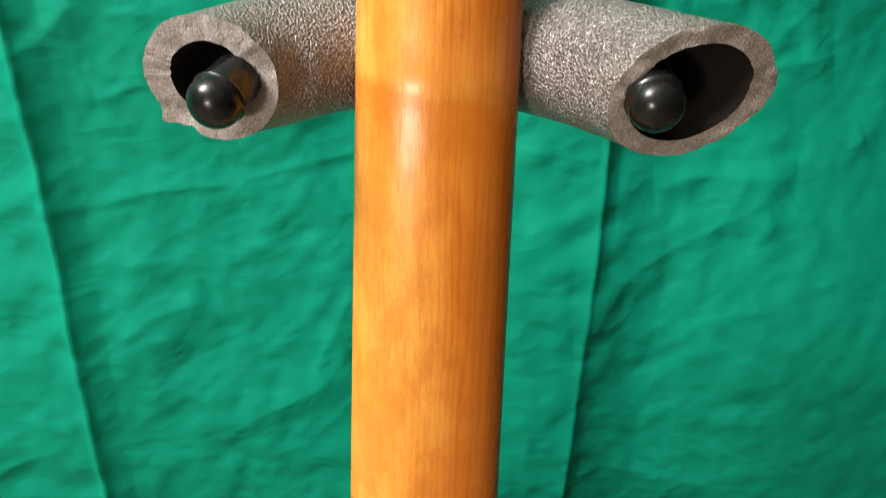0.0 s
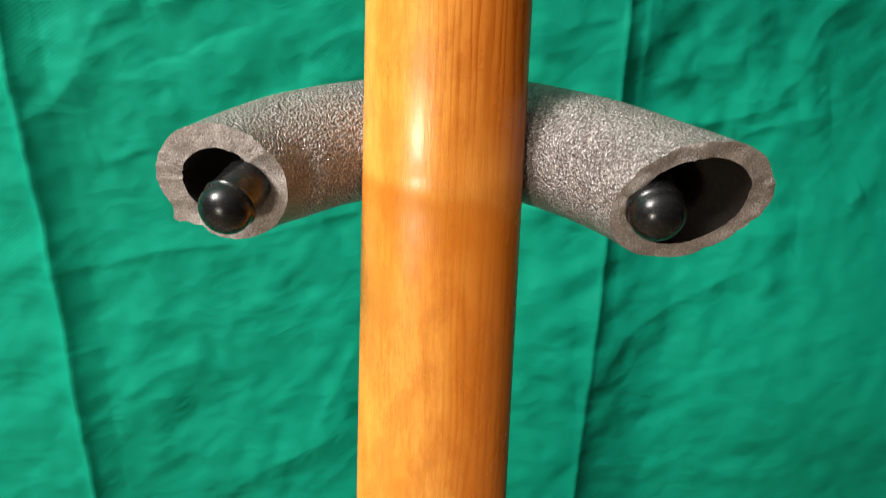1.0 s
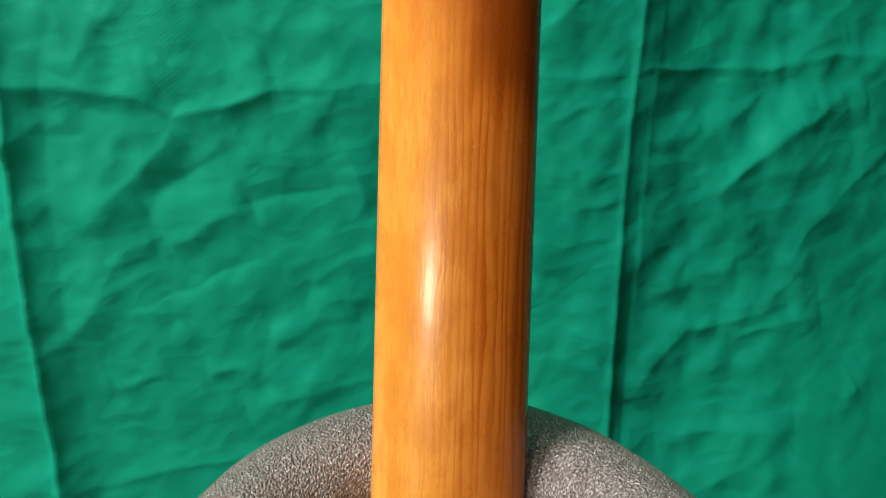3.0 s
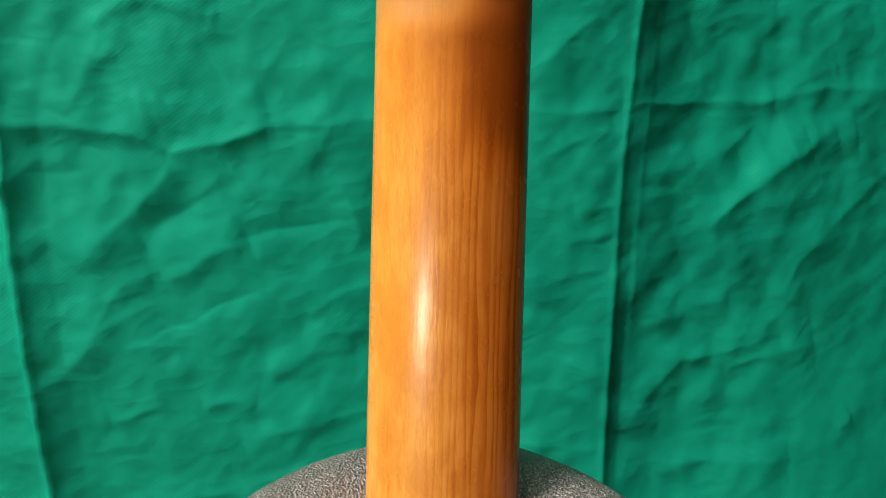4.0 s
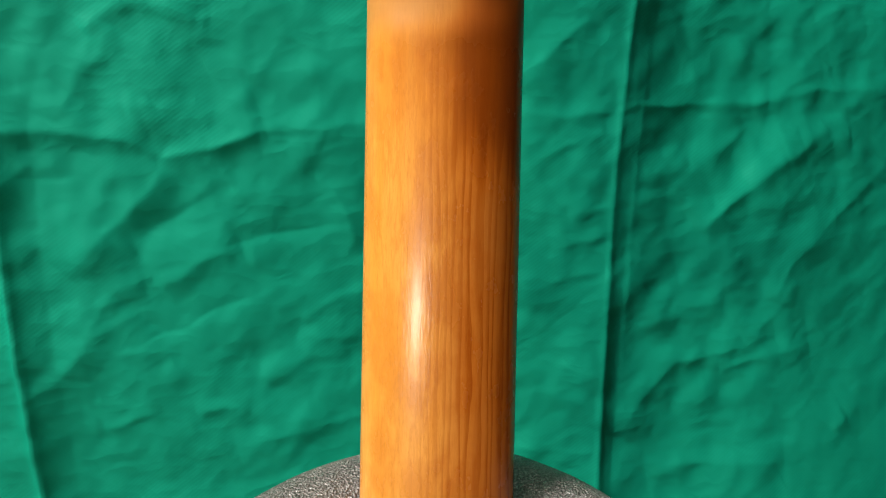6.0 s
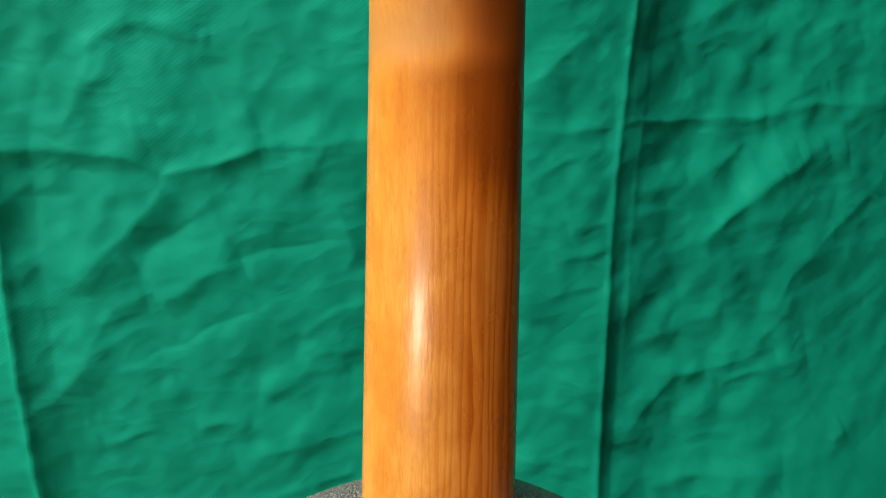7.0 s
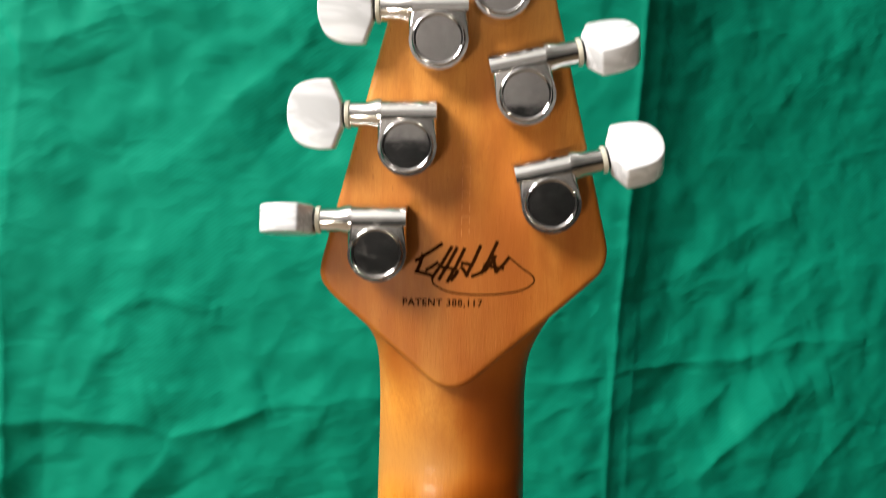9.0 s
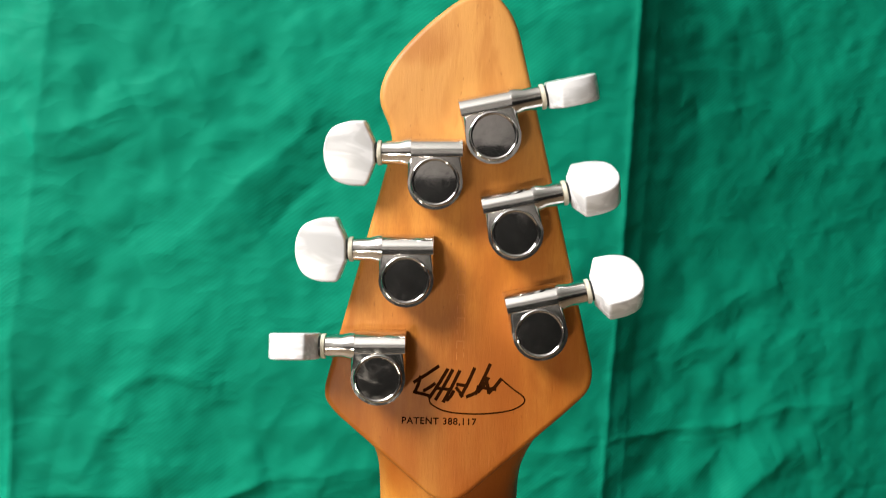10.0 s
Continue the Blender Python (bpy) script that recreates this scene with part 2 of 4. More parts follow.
def plain_material(name, colour, rough, grain=300.0, depth=0.0001, metal=0.0, gloss=0.5):
    n = Nodes(name)
    g = n.noise(n.scaled(1, 1, 1), grain, 4.0, 0.6)
    col = n.mix(n.steps(g, 0.3, 0.7), colour, tuple(0.8 * c for c in colour))
    return n.done(col, n.steps(g, 0.3, 0.7, rough * 0.85, min(1.0, rough * 1.15)), metal, n.relief(g, depth, 0.4), Specular_IOR_Level=gloss)


MAPLE = maple_material()
CLOTH = cloth_material()
FOAM_SKIN = foam_material("grey_foam_skin", True)
FOAM_CUT = foam_material("grey_foam_cut", False)
CHROME = chrome_material("chrome", (0.84, 0.82, 0.80), 0.10, 0.24)
CHROME_CAP = chrome_material("chrome_cap", (0.60, 0.58, 0.575), 0.05, 0.17)
PEARL = pearl_material()
RUBBER = plain_material("black_rubber", (0.006, 0.006, 0.006), 0.27, 500.0, gloss=0.4)
BLACK_METAL = plain_material("black_painted_metal", (0.018, 0.019, 0.021), 0.38, 900.0)
# foam inside the sleeve toned near black: the hole's shade painted in
HOLE_SHADE = plain_material("sleeve_hole_shade", (0.016, 0.013, 0.011), 0.9, 900.0, 0.0012, gloss=0.1)
CREAM = plain_material("cream_nylon", (0.62, 0.58, 0.47), 0.45)
INK = plain_material("burnt_ink", (0.026, 0.008, 0.002), 0.9, gloss=0.0)
STAMP = plain_material("stamped_wood", (0.52, 0.17, 0.03), 0.5)
# colour of the unseen body, chosen pale to brighten the chrome's lower rims
BODY_PAINT = plain_material("pale_lacquer", (0.62, 0.55, 0.42), 0.25)
WALL = plain_material("wall_paint", (0.012, 0.011, 0.010), 0.8, 12.0, 0.001)
PALE_WALL = plain_material("pale_wall_paint", (0.30, 0.275, 0.26), 0.8, 12.0, 0.001)
CEILING = plain_material("ceiling_paint", (0.52, 0.51, 0.50), 0.85, 12.0, 0.001)
FLOOR = plain_material("floor_wood", (0.24, 0.17, 0.11), 0.5, 8.0, 0.001)


# ---- mesh helpers ----
def part(name, bm, material, parent=None, label="", at=None, smooth=True):
    mesh = bpy.data.meshes.new(name)
    bmesh.ops.recalc_face_normals(bm, faces=bm.faces[:])
    bm.to_mesh(mesh)
    bm.free()
    for m in material if isinstance(material, (list, tuple)) else (material,):
        mesh.materials.append(m)
    if smooth:
        # large flat faces stay flat, so that the rounded rims alone are shaded smooth
        for p in mesh.polygons:
            p.use_smooth = len(p.vertices) < 20
    ob = new(name, mesh)
    ob.parent = parent
    if at is not None:
        ob.matrix_local = at
    if label:
        tagged(ob, label)
    return ob


def sharpen(ob, degrees=35):
    ob.data.set_sharp_from_angle(angle=radians(degrees))
    return ob


def ramp(v, a, b):
    u = min(1.0, max(0.0, (v - a) / (b - a)))
    return u * u * (3 - 2 * u)


def box(bm, x0, x1, y0, y1, z0, z1, bevel=0.0, segments=2):
    made = bmesh.ops.create_cube(bm, size=1.0)["verts"]
    bmesh.ops.transform(bm, matrix=Matrix.Translation(((x0 + x1) / 2, (y0 + y1) / 2, (z0 + z1) / 2))
                        @ Matrix.Diagonal((x1 - x0, y1 - y0, z1 - z0, 1)), verts=made)
    if bevel:
        edges = list({e for v in made for e in v.link_edges})
        bmesh.ops.bevel(bm, geom=edges, offset=bevel, segments=segments, affect="EDGES", profile=0.5)


def turned(bm, profile, m=Matrix(), steps=32):
    """A body turned round z from rows of (radius, height)."""
    rings = []
    for r, h in profile:
        if r < 1e-7:
            rings.append([bm.verts.new(m @ Vector((0, 0, h)))])
        else:
            rings.append([bm.verts.new(m @ Vector((r * math.cos(2 * math.pi * k / steps), r * math.sin(2 * math.pi * k / steps), h)))
                          for k in range(steps)])
    for a, b in zip(rings, rings[1:]):
        for k in range(steps):
            j = (k + 1) % steps
            if len(a) == 1 and len(b) == 1:
                continue
            if len(a) == 1:
                bm.faces.new((a[0], b[k], b[j]))
            elif len(b) == 1:
                bm.faces.new((a[k], a[j], b[0]))
            else:
                bm.faces.new((a[k], a[j], b[j], b[k]))
    for ring, flip in ((rings[0], True), (rings[-1], False)):
        if len(ring) > 1:
            bm.faces.new(ring[::-1] if flip else ring)


def rounded(corners, radii, per=6):
    """A polygon with each corner rounded by its radius."""
    out = []
    for n, (p, r) in enumerate(zip(corners, radii)):
        p, a, b = Vector(p), Vector(corners[n - 1]), Vector(corners[(n + 1) % len(corners)])
        da, db = (a - p), (b - p)
        ra = min(r, da.length * 0.49)
        rb = min(r, db.length * 0.49)
        p0, p1 = p + da.normalized() * ra, p + db.normalized() * rb
        if r <= 0:
            out.append(p)
            continue
        for k in range(per + 1):
            u = k / per
            out.append((1 - u) ** 2 * p0 + 2 * u * (1 - u) * p + u * u * p1)
    return out


def plate(bm, outline, low, high, bevel=0.0, segments=3):
    """A flat body from an outline in x, y, between two heights in z, with rounded rims."""
    bottom = [bm.verts.new((p[0], p[1], low)) for p in outline]
    top = [bm.verts.new((p[0], p[1], high)) for p in outline]
    n = len(outline)
    faces = [bm.faces.new(bottom[::-1]), bm.faces.new(top)]
    for k in range(n):
        faces.append(bm.faces.new((bottom[k], bottom[(k + 1) % n], top[(k + 1) % n], top[k])))
    if bevel:
        edges = list(faces[0].edges) + list(faces[1].edges)
        bmesh.ops.bevel(bm, geom=edges, offset=bevel, segments=segments, affect="EDGES", profile=0.5)


def layered(bm, outline, layers):
    """A flat body from an outline, drawn in by each layer's inset at its height."""
    n = len(outline)
    inward = []
    for k in range(n):
        d = (outline[(k + 1) % n] - outline[k - 1]).normalized()
        inward.append(Vector((-d.y, d.x)))
    area = sum(outline[k - 1].x * outline[k].y - outline[k].x * outline[k - 1].y for k in range(n))
    sign = 1 if area > 0 else -1
    rings = [[bm.verts.new((*(p + sign * inset * q), h)) for p, q in zip(outline, inward)] for inset, h in layers]
    for a, b in zip(rings, rings[1:]):
        for k in range(n):
            bm.faces.new((a[k], a[(k + 1) % n], b[(k + 1) % n], b[k]))
    bm.faces.new(rings[0][::-1])
    bm.faces.new(rings[-1])


def spline(points, count):
    """A smooth line through points, in even steps of its parameter."""
    pts = [Vector(p) for p in points]
    pts = [2 * pts[0] - pts[1]] + pts + [2 * pts[-1] - pts[-2]]
    out, spans = [], len(pts) - 3
    for k in range(count):
        s = k / (count - 1) * spans
        i = min(int(s), spans - 1)
        u = s - i
        a, b, c, d = pts[i:i + 4]
        out.append(0.5 * ((2 * b) + (c - a) * u + (2 * a - 5 * b + 4 * c - d) * u * u + (3 * b - a - 3 * c + d) * u ** 3))
    return out


def frames(line):
    """Tangent, side and up along a line."""
    out = []
    for k, p in enumerate(line):
        t = (line[min(k + 1, len(line) - 1)] - line[max(k - 1, 0)]).normalized()
        side = t.cross(Vector((0, 0, 1))).normalized()
        out.append((p, t, side, side.cross(t).normalized()))
    return out


def tube(bm, line, radius, steps=24, caps=True):
    rings = []
    for p, t, a, b in frames(line):
        rings.append([bm.verts.new(p + radius * (a * math.cos(2 * math.pi * k / steps) + b * math.sin(2 * math.pi * k / steps))) for k in range(steps)])
    for r, q in zip(rings, rings[1:]):
        for k in range(steps):
            bm.faces.new((r[k], r[(k + 1) % steps], q[(k + 1) % steps], q[k]))
    if caps:
        bm.faces.new(rings[0][::-1])
        bm.faces.new(rings[-1])


# ---- the room ----
def room_slab(name, label, material, *sides):
    bm = bmesh.new()
    box(bm, *sides)
    return tagged(part(name, bm, material, smooth=False), label, "room", kind="structure")


room_slab("floor", "brown wooden floor under the guitar stand", FLOOR, -2.2, 2.2, -2.6, 1.3, -0.1, 0.0)
room_slab("ceiling", "plain off-white painted ceiling", CEILING, -2.2, 2.2, -2.6, 1.3, 2.5, 2.6)
room_slab("wall_north", "plain painted wall behind the cloth", WALL, -2.2, 2.2, 1.3, 1.4, -0.1, 2.6)
room_slab("wall_south", "plain pale painted wall across the room", PALE_WALL, -2.2, 2.2, -2.7, -2.6, -0.1, 2.6)
# unseen slab added so that the lower tuner caps reflect black
room_slab("cap_reflection_slab", "unseen dark slab added for the dark reflections in the chrome caps", WALL, -2.2, 2.2, -2.6, -2.56, 0.0, 1.36)
room_slab("wall_west", "plain painted side wall of the room", WALL, -2.3, -2.2, -2.7, 1.4, -0.1, 2.6)
room_slab("wall_east", "plain painted side wall of the room", WALL, 2.2, 2.3, -2.7, 1.4, -0.1, 2.6)


# ---- the green cloth ----
def ramp_of(v, a, b):
    u = np.clip((v - a) / (b - a), 0, 1)
    return u * u * (3 - 2 * u)


def lattice_noise(x, z, scale, seed):
    """Smooth noise on a plane, about -1 to 1."""
    r = np.random.RandomState(seed)
    table = r.rand(64, 64) * 2 - 1
    u, v = x * scale + 100.0, z * scale + 100.0
    i, j = np.floor(u).astype(int), np.floor(v).astype(int)
    f, g = u - i, v - j
    f, g = f * f * (3 - 2 * f), g * g * (3 - 2 * g)
    t = lambda a, b: table[a % 64, b % 64]
    return (t(i, j) * (1 - f) + t(i + 1, j) * f) * (1 - g) + (t(i, j + 1) * (1 - f) + t(i + 1, j + 1) * f) * g


FOLDS = []


def fold(high, above, below, *line):
    """A crease along points x, z, from west to east: its height towards the room and how wide it runs out above and below, in millimetres."""
    FOLDS.append((high * 0.001, above * 0.001, below * 0.001, line))


# west half: the level crease from folding, and what runs into it
fold(5.0, 11, 6, (-0.250, 0.903), (-0.204, 0.902), (-0.172, 0.897), (-0.156, 0.889))
fold(4.4, 14, 5, (-0.159, 0.887), (-0.127, 0.893), (-0.104, 0.900))
fold(3.6, 9, 5, (-0.107, 0.898), (-0.080, 0.899), (-0.050, 0.904), (-0.031, 0.906))
fold(1.6, 4, 2.5, (-0.171, 0.912), (-0.163, 0.914), (-0.158, 0.916))
fold(2.6, 12, 6, (-0.187, 0.950), (-0.177, 0.959), (-0.166, 0.965), (-0.151, 0.963), (-0.135, 0.958))
fold(2.6, 14, 9, (-0.203, 0.906), (-0.194, 0.925), (-0.181, 0.956))
fold(1.8, 7, 3.5, (-0.130, 0.928), (-0.123, 0.931), (-0.107, 0.929), (-0.097, 0.939))
fold(3.0, 9, 4, (-0.250, 0.857), (-0.239, 0.866), (-0.227, 0.875), (-0.214, 0.889))
fold(5.2, 16, 10, (-0.205, 0.826), (-0.190, 0.842), (-0.176, 0.856), (-0.156, 0.882))
fold(-3.4, 16, 14, (-0.176, 0.840), (-0.152, 0.856), (-0.123, 0.871))
fold(3.2, 14, 8, (-0.163, 0.817), (-0.150, 0.822), (-0.136, 0.833), (-0.121, 0.838))
fold(3.4, 16, 9, (-0.207, 0.767), (-0.195, 0.799), (-0.185, 0.815), (-0.169, 0.818))
fold(1.8, 6, 4, (-0.081, 0.879), (-0.067, 0.860), (-0.059, 0.837), (-0.068, 0.825))
fold(1.8, 7, 4, (-0.089, 0.789), (-0.079, 0.797), (-0.068, 0.803), (-0.051, 0.807))
fold(1.6, 6, 4, (-0.092, 0.783), (-0.079, 0.779), (-0.051, 0.778))
fold(1.9, 9, 4, (-0.195, 0.735), (-0.185, 0.738), (-0.165, 0.744))
fold(2.0, 9, 5, (-0.147, 0.739), (-0.135, 0.741), (-0.119, 0.738))
fold(2.8, 12, 8, (-0.127, 0.714), (-0.104, 0.720), (-0.078, 0.723), (-0.051, 0.725))
fold(1.4, 8, 5, (-0.198, 0.775), (-0.177, 0.781), (-0.154, 0.776))
fold(1.6, 9, 5, (-0.112, 0.760), (-0.090, 0.765), (-0.064, 0.767))
fold(1.8, 9, 6, (-0.225, 0.754), (-0.207, 0.773), (-0.197, 0.786))
# low on the west half: long soft folds under one thin crease
fold(1.8, 7, 3, (-0.236, 0.669), (-0.212, 0.673), (-0.185, 0.679), (-0.154, 0.683), (-0.123, 0.680))
fold(1.8, 7, 3.5, (-0.113, 0.687), (-0.087, 0.694), (-0.058, 0.701))
fold(3.4, 20, 14, (-0.233, 0.553), (-0.209, 0.582), (-0.185, 0.598), (-0.148, 0.611))
fold(4.4, 20, 12, (-0.150, 0.502), (-0.127, 0.521), (-0.097, 0.536), (-0.060, 0.553))
fold(-2.4, 14, 16, (-0.179, 0.561), (-0.144, 0.578), (-0.112, 0.592), (-0.087, 0.614))
fold(3.2, 14, 8, (-0.298, 0.487), (-0.269, 0.505), (-0.238, 0.516))
fold(1.8, 10, 6, (-0.089, 0.556), (-0.074, 0.586), (-0.059, 0.620))
fold(2.6, 16, 10, (-0.220, 0.471), (-0.179, 0.494), (-0.143, 0.498))
fold(1.6, 12, 8, (-0.190, 0.633), (-0.161, 0.642), (-0.133, 0.637))
# high on the west half: a wide loose slope and slanting folds
fold(3.0, 14, 5, (-0.221, 1.091), (-0.205, 1.097), (-0.186, 1.105), (-0.172, 1.112))
fold(2.6, 14, 6, (-0.224, 1.024), (-0.214, 1.033), (-0.197, 1.047))
fold(2.8, 12, 5, (-0.187, 0.949), (-0.176, 0.958), (-0.163, 0.962), (-0.147, 0.958), (-0.129, 0.957))
fold(2.4, 10, 8, (-0.196, 0.921), (-0.186, 0.933), (-0.173, 0.952))
fold(2.2, 9, 5, (-0.132, 0.891), (-0.117, 0.897), (-0.093, 0.903), (-0.074, 0.895))
fold(5.0, 26, 18, (-0.149, 1.040), (-0.120, 1.068), (-0.087, 1.101), (-0.069, 1.127))
fold(-5.5, 22, 26, (-0.108, 1.040), (-0.081, 1.069), (-0.050, 1.099))
fold(2.2, 18, 14, (-0.167, 0.971), (-0.141, 1.002), (-0.117, 1.030))
fold(1.8, 9, 6, (-0.215, 1.114), (-0.199, 1.125), (-0.191, 1.133))
fold(2.0, 12, 8, (-0.188, 1.117), (-0.169, 1.122), (-0.143, 1.133))
fold(1.6, 10, 6, (-0.172, 1.027), (-0.158, 1.033), (-0.147, 1.046))
# east half: the level crease again, then the hard slanting folds below it
fold(3.2, 9, 4, (0.031, 0.909), (0.060, 0.908), (0.091, 0.910))
fold(4.2, 9, 5, (0.094, 0.912), (0.106, 0.915), (0.130, 0.912), (0.163, 0.915), (0.193, 0.915))
fold(4.0, 6, 9, (0.182, 0.913), (0.204, 0.919), (0.235, 0.923), (0.283, 0.922))
fold(3.2, 14, 8, (0.174, 0.911), (0.197, 0.918), (0.211, 0.927), (0.237, 0.937))
fold(2.4, 8, 5, (0.032, 0.925), (0.058, 0.949), (0.074, 0.963))
fold(5.6, 18, 8, (0.152, 0.835), (0.170, 0.850), (0.188, 0.862), (0.209, 0.879), (0.221, 0.884))
fold(3.6, 12, 8, (0.209, 0.879), (0.224, 0.886), (0.256, 0.893))
fold(5.4, 22, 13, (0.210, 0.785), (0.220, 0.811), (0.240, 0.832), (0.263, 0.849), (0.288, 0.875))
fold(2.4, 12, 7, (0.188, 0.762), (0.211, 0.777), (0.224, 0.800))
fold(5.6, 22, 12, (0.106, 0.699), (0.123, 0.730), (0.143, 0.750), (0.161, 0.751), (0.184, 0.757), (0.212, 0.764))
fold(4.2, 9, 9, (0.174, 0.742), (0.202, 0.748), (0.238, 0.756))
fold(1.6, 7, 3, (0.138, 0.788), (0.151, 0.786), (0.173, 0.787))
fold(2.0, 12, 7, (0.107, 0.765), (0.123, 0.776), (0.149, 0.786), (0.200, 0.793))
fold(2.2, 10, 7, (0.102, 0.783), (0.117, 0.803), (0.139, 0.811))
fold(1.9, 9, 5, (0.038, 0.795), (0.065, 0.810), (0.090, 0.814))
fold(1.8, 8, 4, (0.057, 0.830), (0.075, 0.834), (0.093, 0.836))
fold(1.6, 7, 4, (0.067, 0.848), (0.081, 0.852), (0.093, 0.853))
fold(2.0, 10, 6, (0.038, 0.878), (0.061, 0.890), (0.086, 0.900))
fold(3.6, 16, 9, (0.128, 0.672), (0.152, 0.677), (0.185, 0.676), (0.223, 0.677))
fold(2.0, 10, 6, (0.040, 0.733), (0.069, 0.738), (0.093, 0.750))
fold(1.3, 5, 3, (0.038, 0.696), (0.060, 0.695), (0.089, 0.690))
fold(1.8, 10, 7, (0.144, 0.876), (0.166, 0.887), (0.179, 0.901))
fold(1.8, 10, 6, (0.116, 0.863), (0.126, 0.880), (0.138, 0.890))
fold(2.2, 12, 7, (0.220, 0.943), (0.237, 0.957), (0.260, 0.961))
fold(1.8, 12, 8, (0.133, 0.958), (0.157, 0.968), (0.189, 0.972))
fold(3.0, 4, 4, (0.257, 0.696), (0.262, 0.701), (0.268, 0.704))
# low on the east half: one broad fold by the seam, then almost flat
fold(6.0, 30, 16, (0.093, 0.561), (0.111, 0.604), (0.137, 0.624), (0.171, 0.643), (0.220, 0.670))
fold(2.4, 12, 8, (0.033, 0.597), (0.056, 0.604), (0.079, 0.604))
fold(2.2, 12, 8, (0.036, 0.553), (0.059, 0.561), (0.083, 0.563))
fold(1.0, 5, 4, (0.088, 0.459), (0.181, 0.442), (0.271, 0.434))
fold(1.4, 12, 6, (0.165, 0.578), (0.185, 0.583), (0.210, 0.590))
# high on the east half: fine slanting folds in the shade beside the seam
fold(2.6, 12, 7, (0.110, 0.958), (0.144, 0.974), (0.183, 0.996), (0.228, 1.016))
fold(2.4, 8, 5, (0.193, 0.994), (0.207, 1.003), (0.224, 1.009))
fold(2.4, 16, 9, (0.135, 1.012), (0.157, 1.041), (0.192, 1.067))
fold(1.5, 6, 5, (0.121, 0.968), (0.132, 0.946), (0.144, 0.927))
fold(1.9, 8, 5, (0.222, 0.967), (0.243, 0.975), (0.260, 0.980))
fold(1.8, 8, 5, (0.256, 0.970), (0.282, 0.973), (0.313, 0.975))
fold(2.8, 12, 7, (0.185, 0.863), (0.209, 0.882), (0.238, 0.897))
fold(2.2, 16, 10, (0.118, 1.168), (0.149, 1.160), (0.187, 1.169))
fold(1.8, 8, 5, (0.158, 1.119), (0.173, 1.125), (0.189, 1.127))
fold(2.4, 16, 10, (0.220, 1.086), (0.248, 1.114), (0.285, 1.142))
fold(1.8, 12, 8, (0.231, 1.034), (0.264, 1.049), (0.304, 1.058))


def fold_relief(x, z, wob):
    """The height of all folds at the points x, z."""
    d = np.zeros_like(x)
    for high, above, below, line in FOLDS:
        reach = 5 * max(above, below)
        px, pz = [p[0] for p in line], [p[1] for p in line]
        near = (x > min(px) - reach) & (x < max(px) + reach) & (z > min(pz) - reach) & (z < max(pz) + reach)
        gx, gz = x[near], z[near]
        best, side, gone = np.full(gx.shape, 9.0), np.zeros(gx.shape), np.zeros(gx.shape)
        total, start = sum(math.dist(p, q) for p, q in zip(line, line[1:])), 0.0
        for (x0, z0), (x1, z1) in zip(line, line[1:]):
            length = math.dist((x0, z0), (x1, z1))
            ux, uz = (x1 - x0) / length, (z1 - z0) / length
            along = np.clip((gx - x0) * ux + (gz - z0) * uz, 0, length)
            apart = np.hypot(gx - x0 - ux * along, gz - z0 - uz * along)
            closer = apart < best
            best = np.where(closer, apart, best)
            side = np.where(closer, (gx - x0) * -uz + (gz - z0) * ux, side)
            gone = np.where(closer, (start + along) / total, gone)
            start += length
        off = np.where(side < 0, -best, best) + wob[near] * min(0.5, 0.04 * (above + below) * 1000)
        soft = 0.0007
        vary = 1.15 + 0.75 * lattice_noise(gx + 0.3 * gz, gz, 55, 8)
        drop = np.hypot(off, soft) / np.where(off > 0, above, below * 1.25) / vary
        d[near] += high * np.exp(-drop) * (1 - (2 * gone - 1) ** 4) ** 0.8
    return d


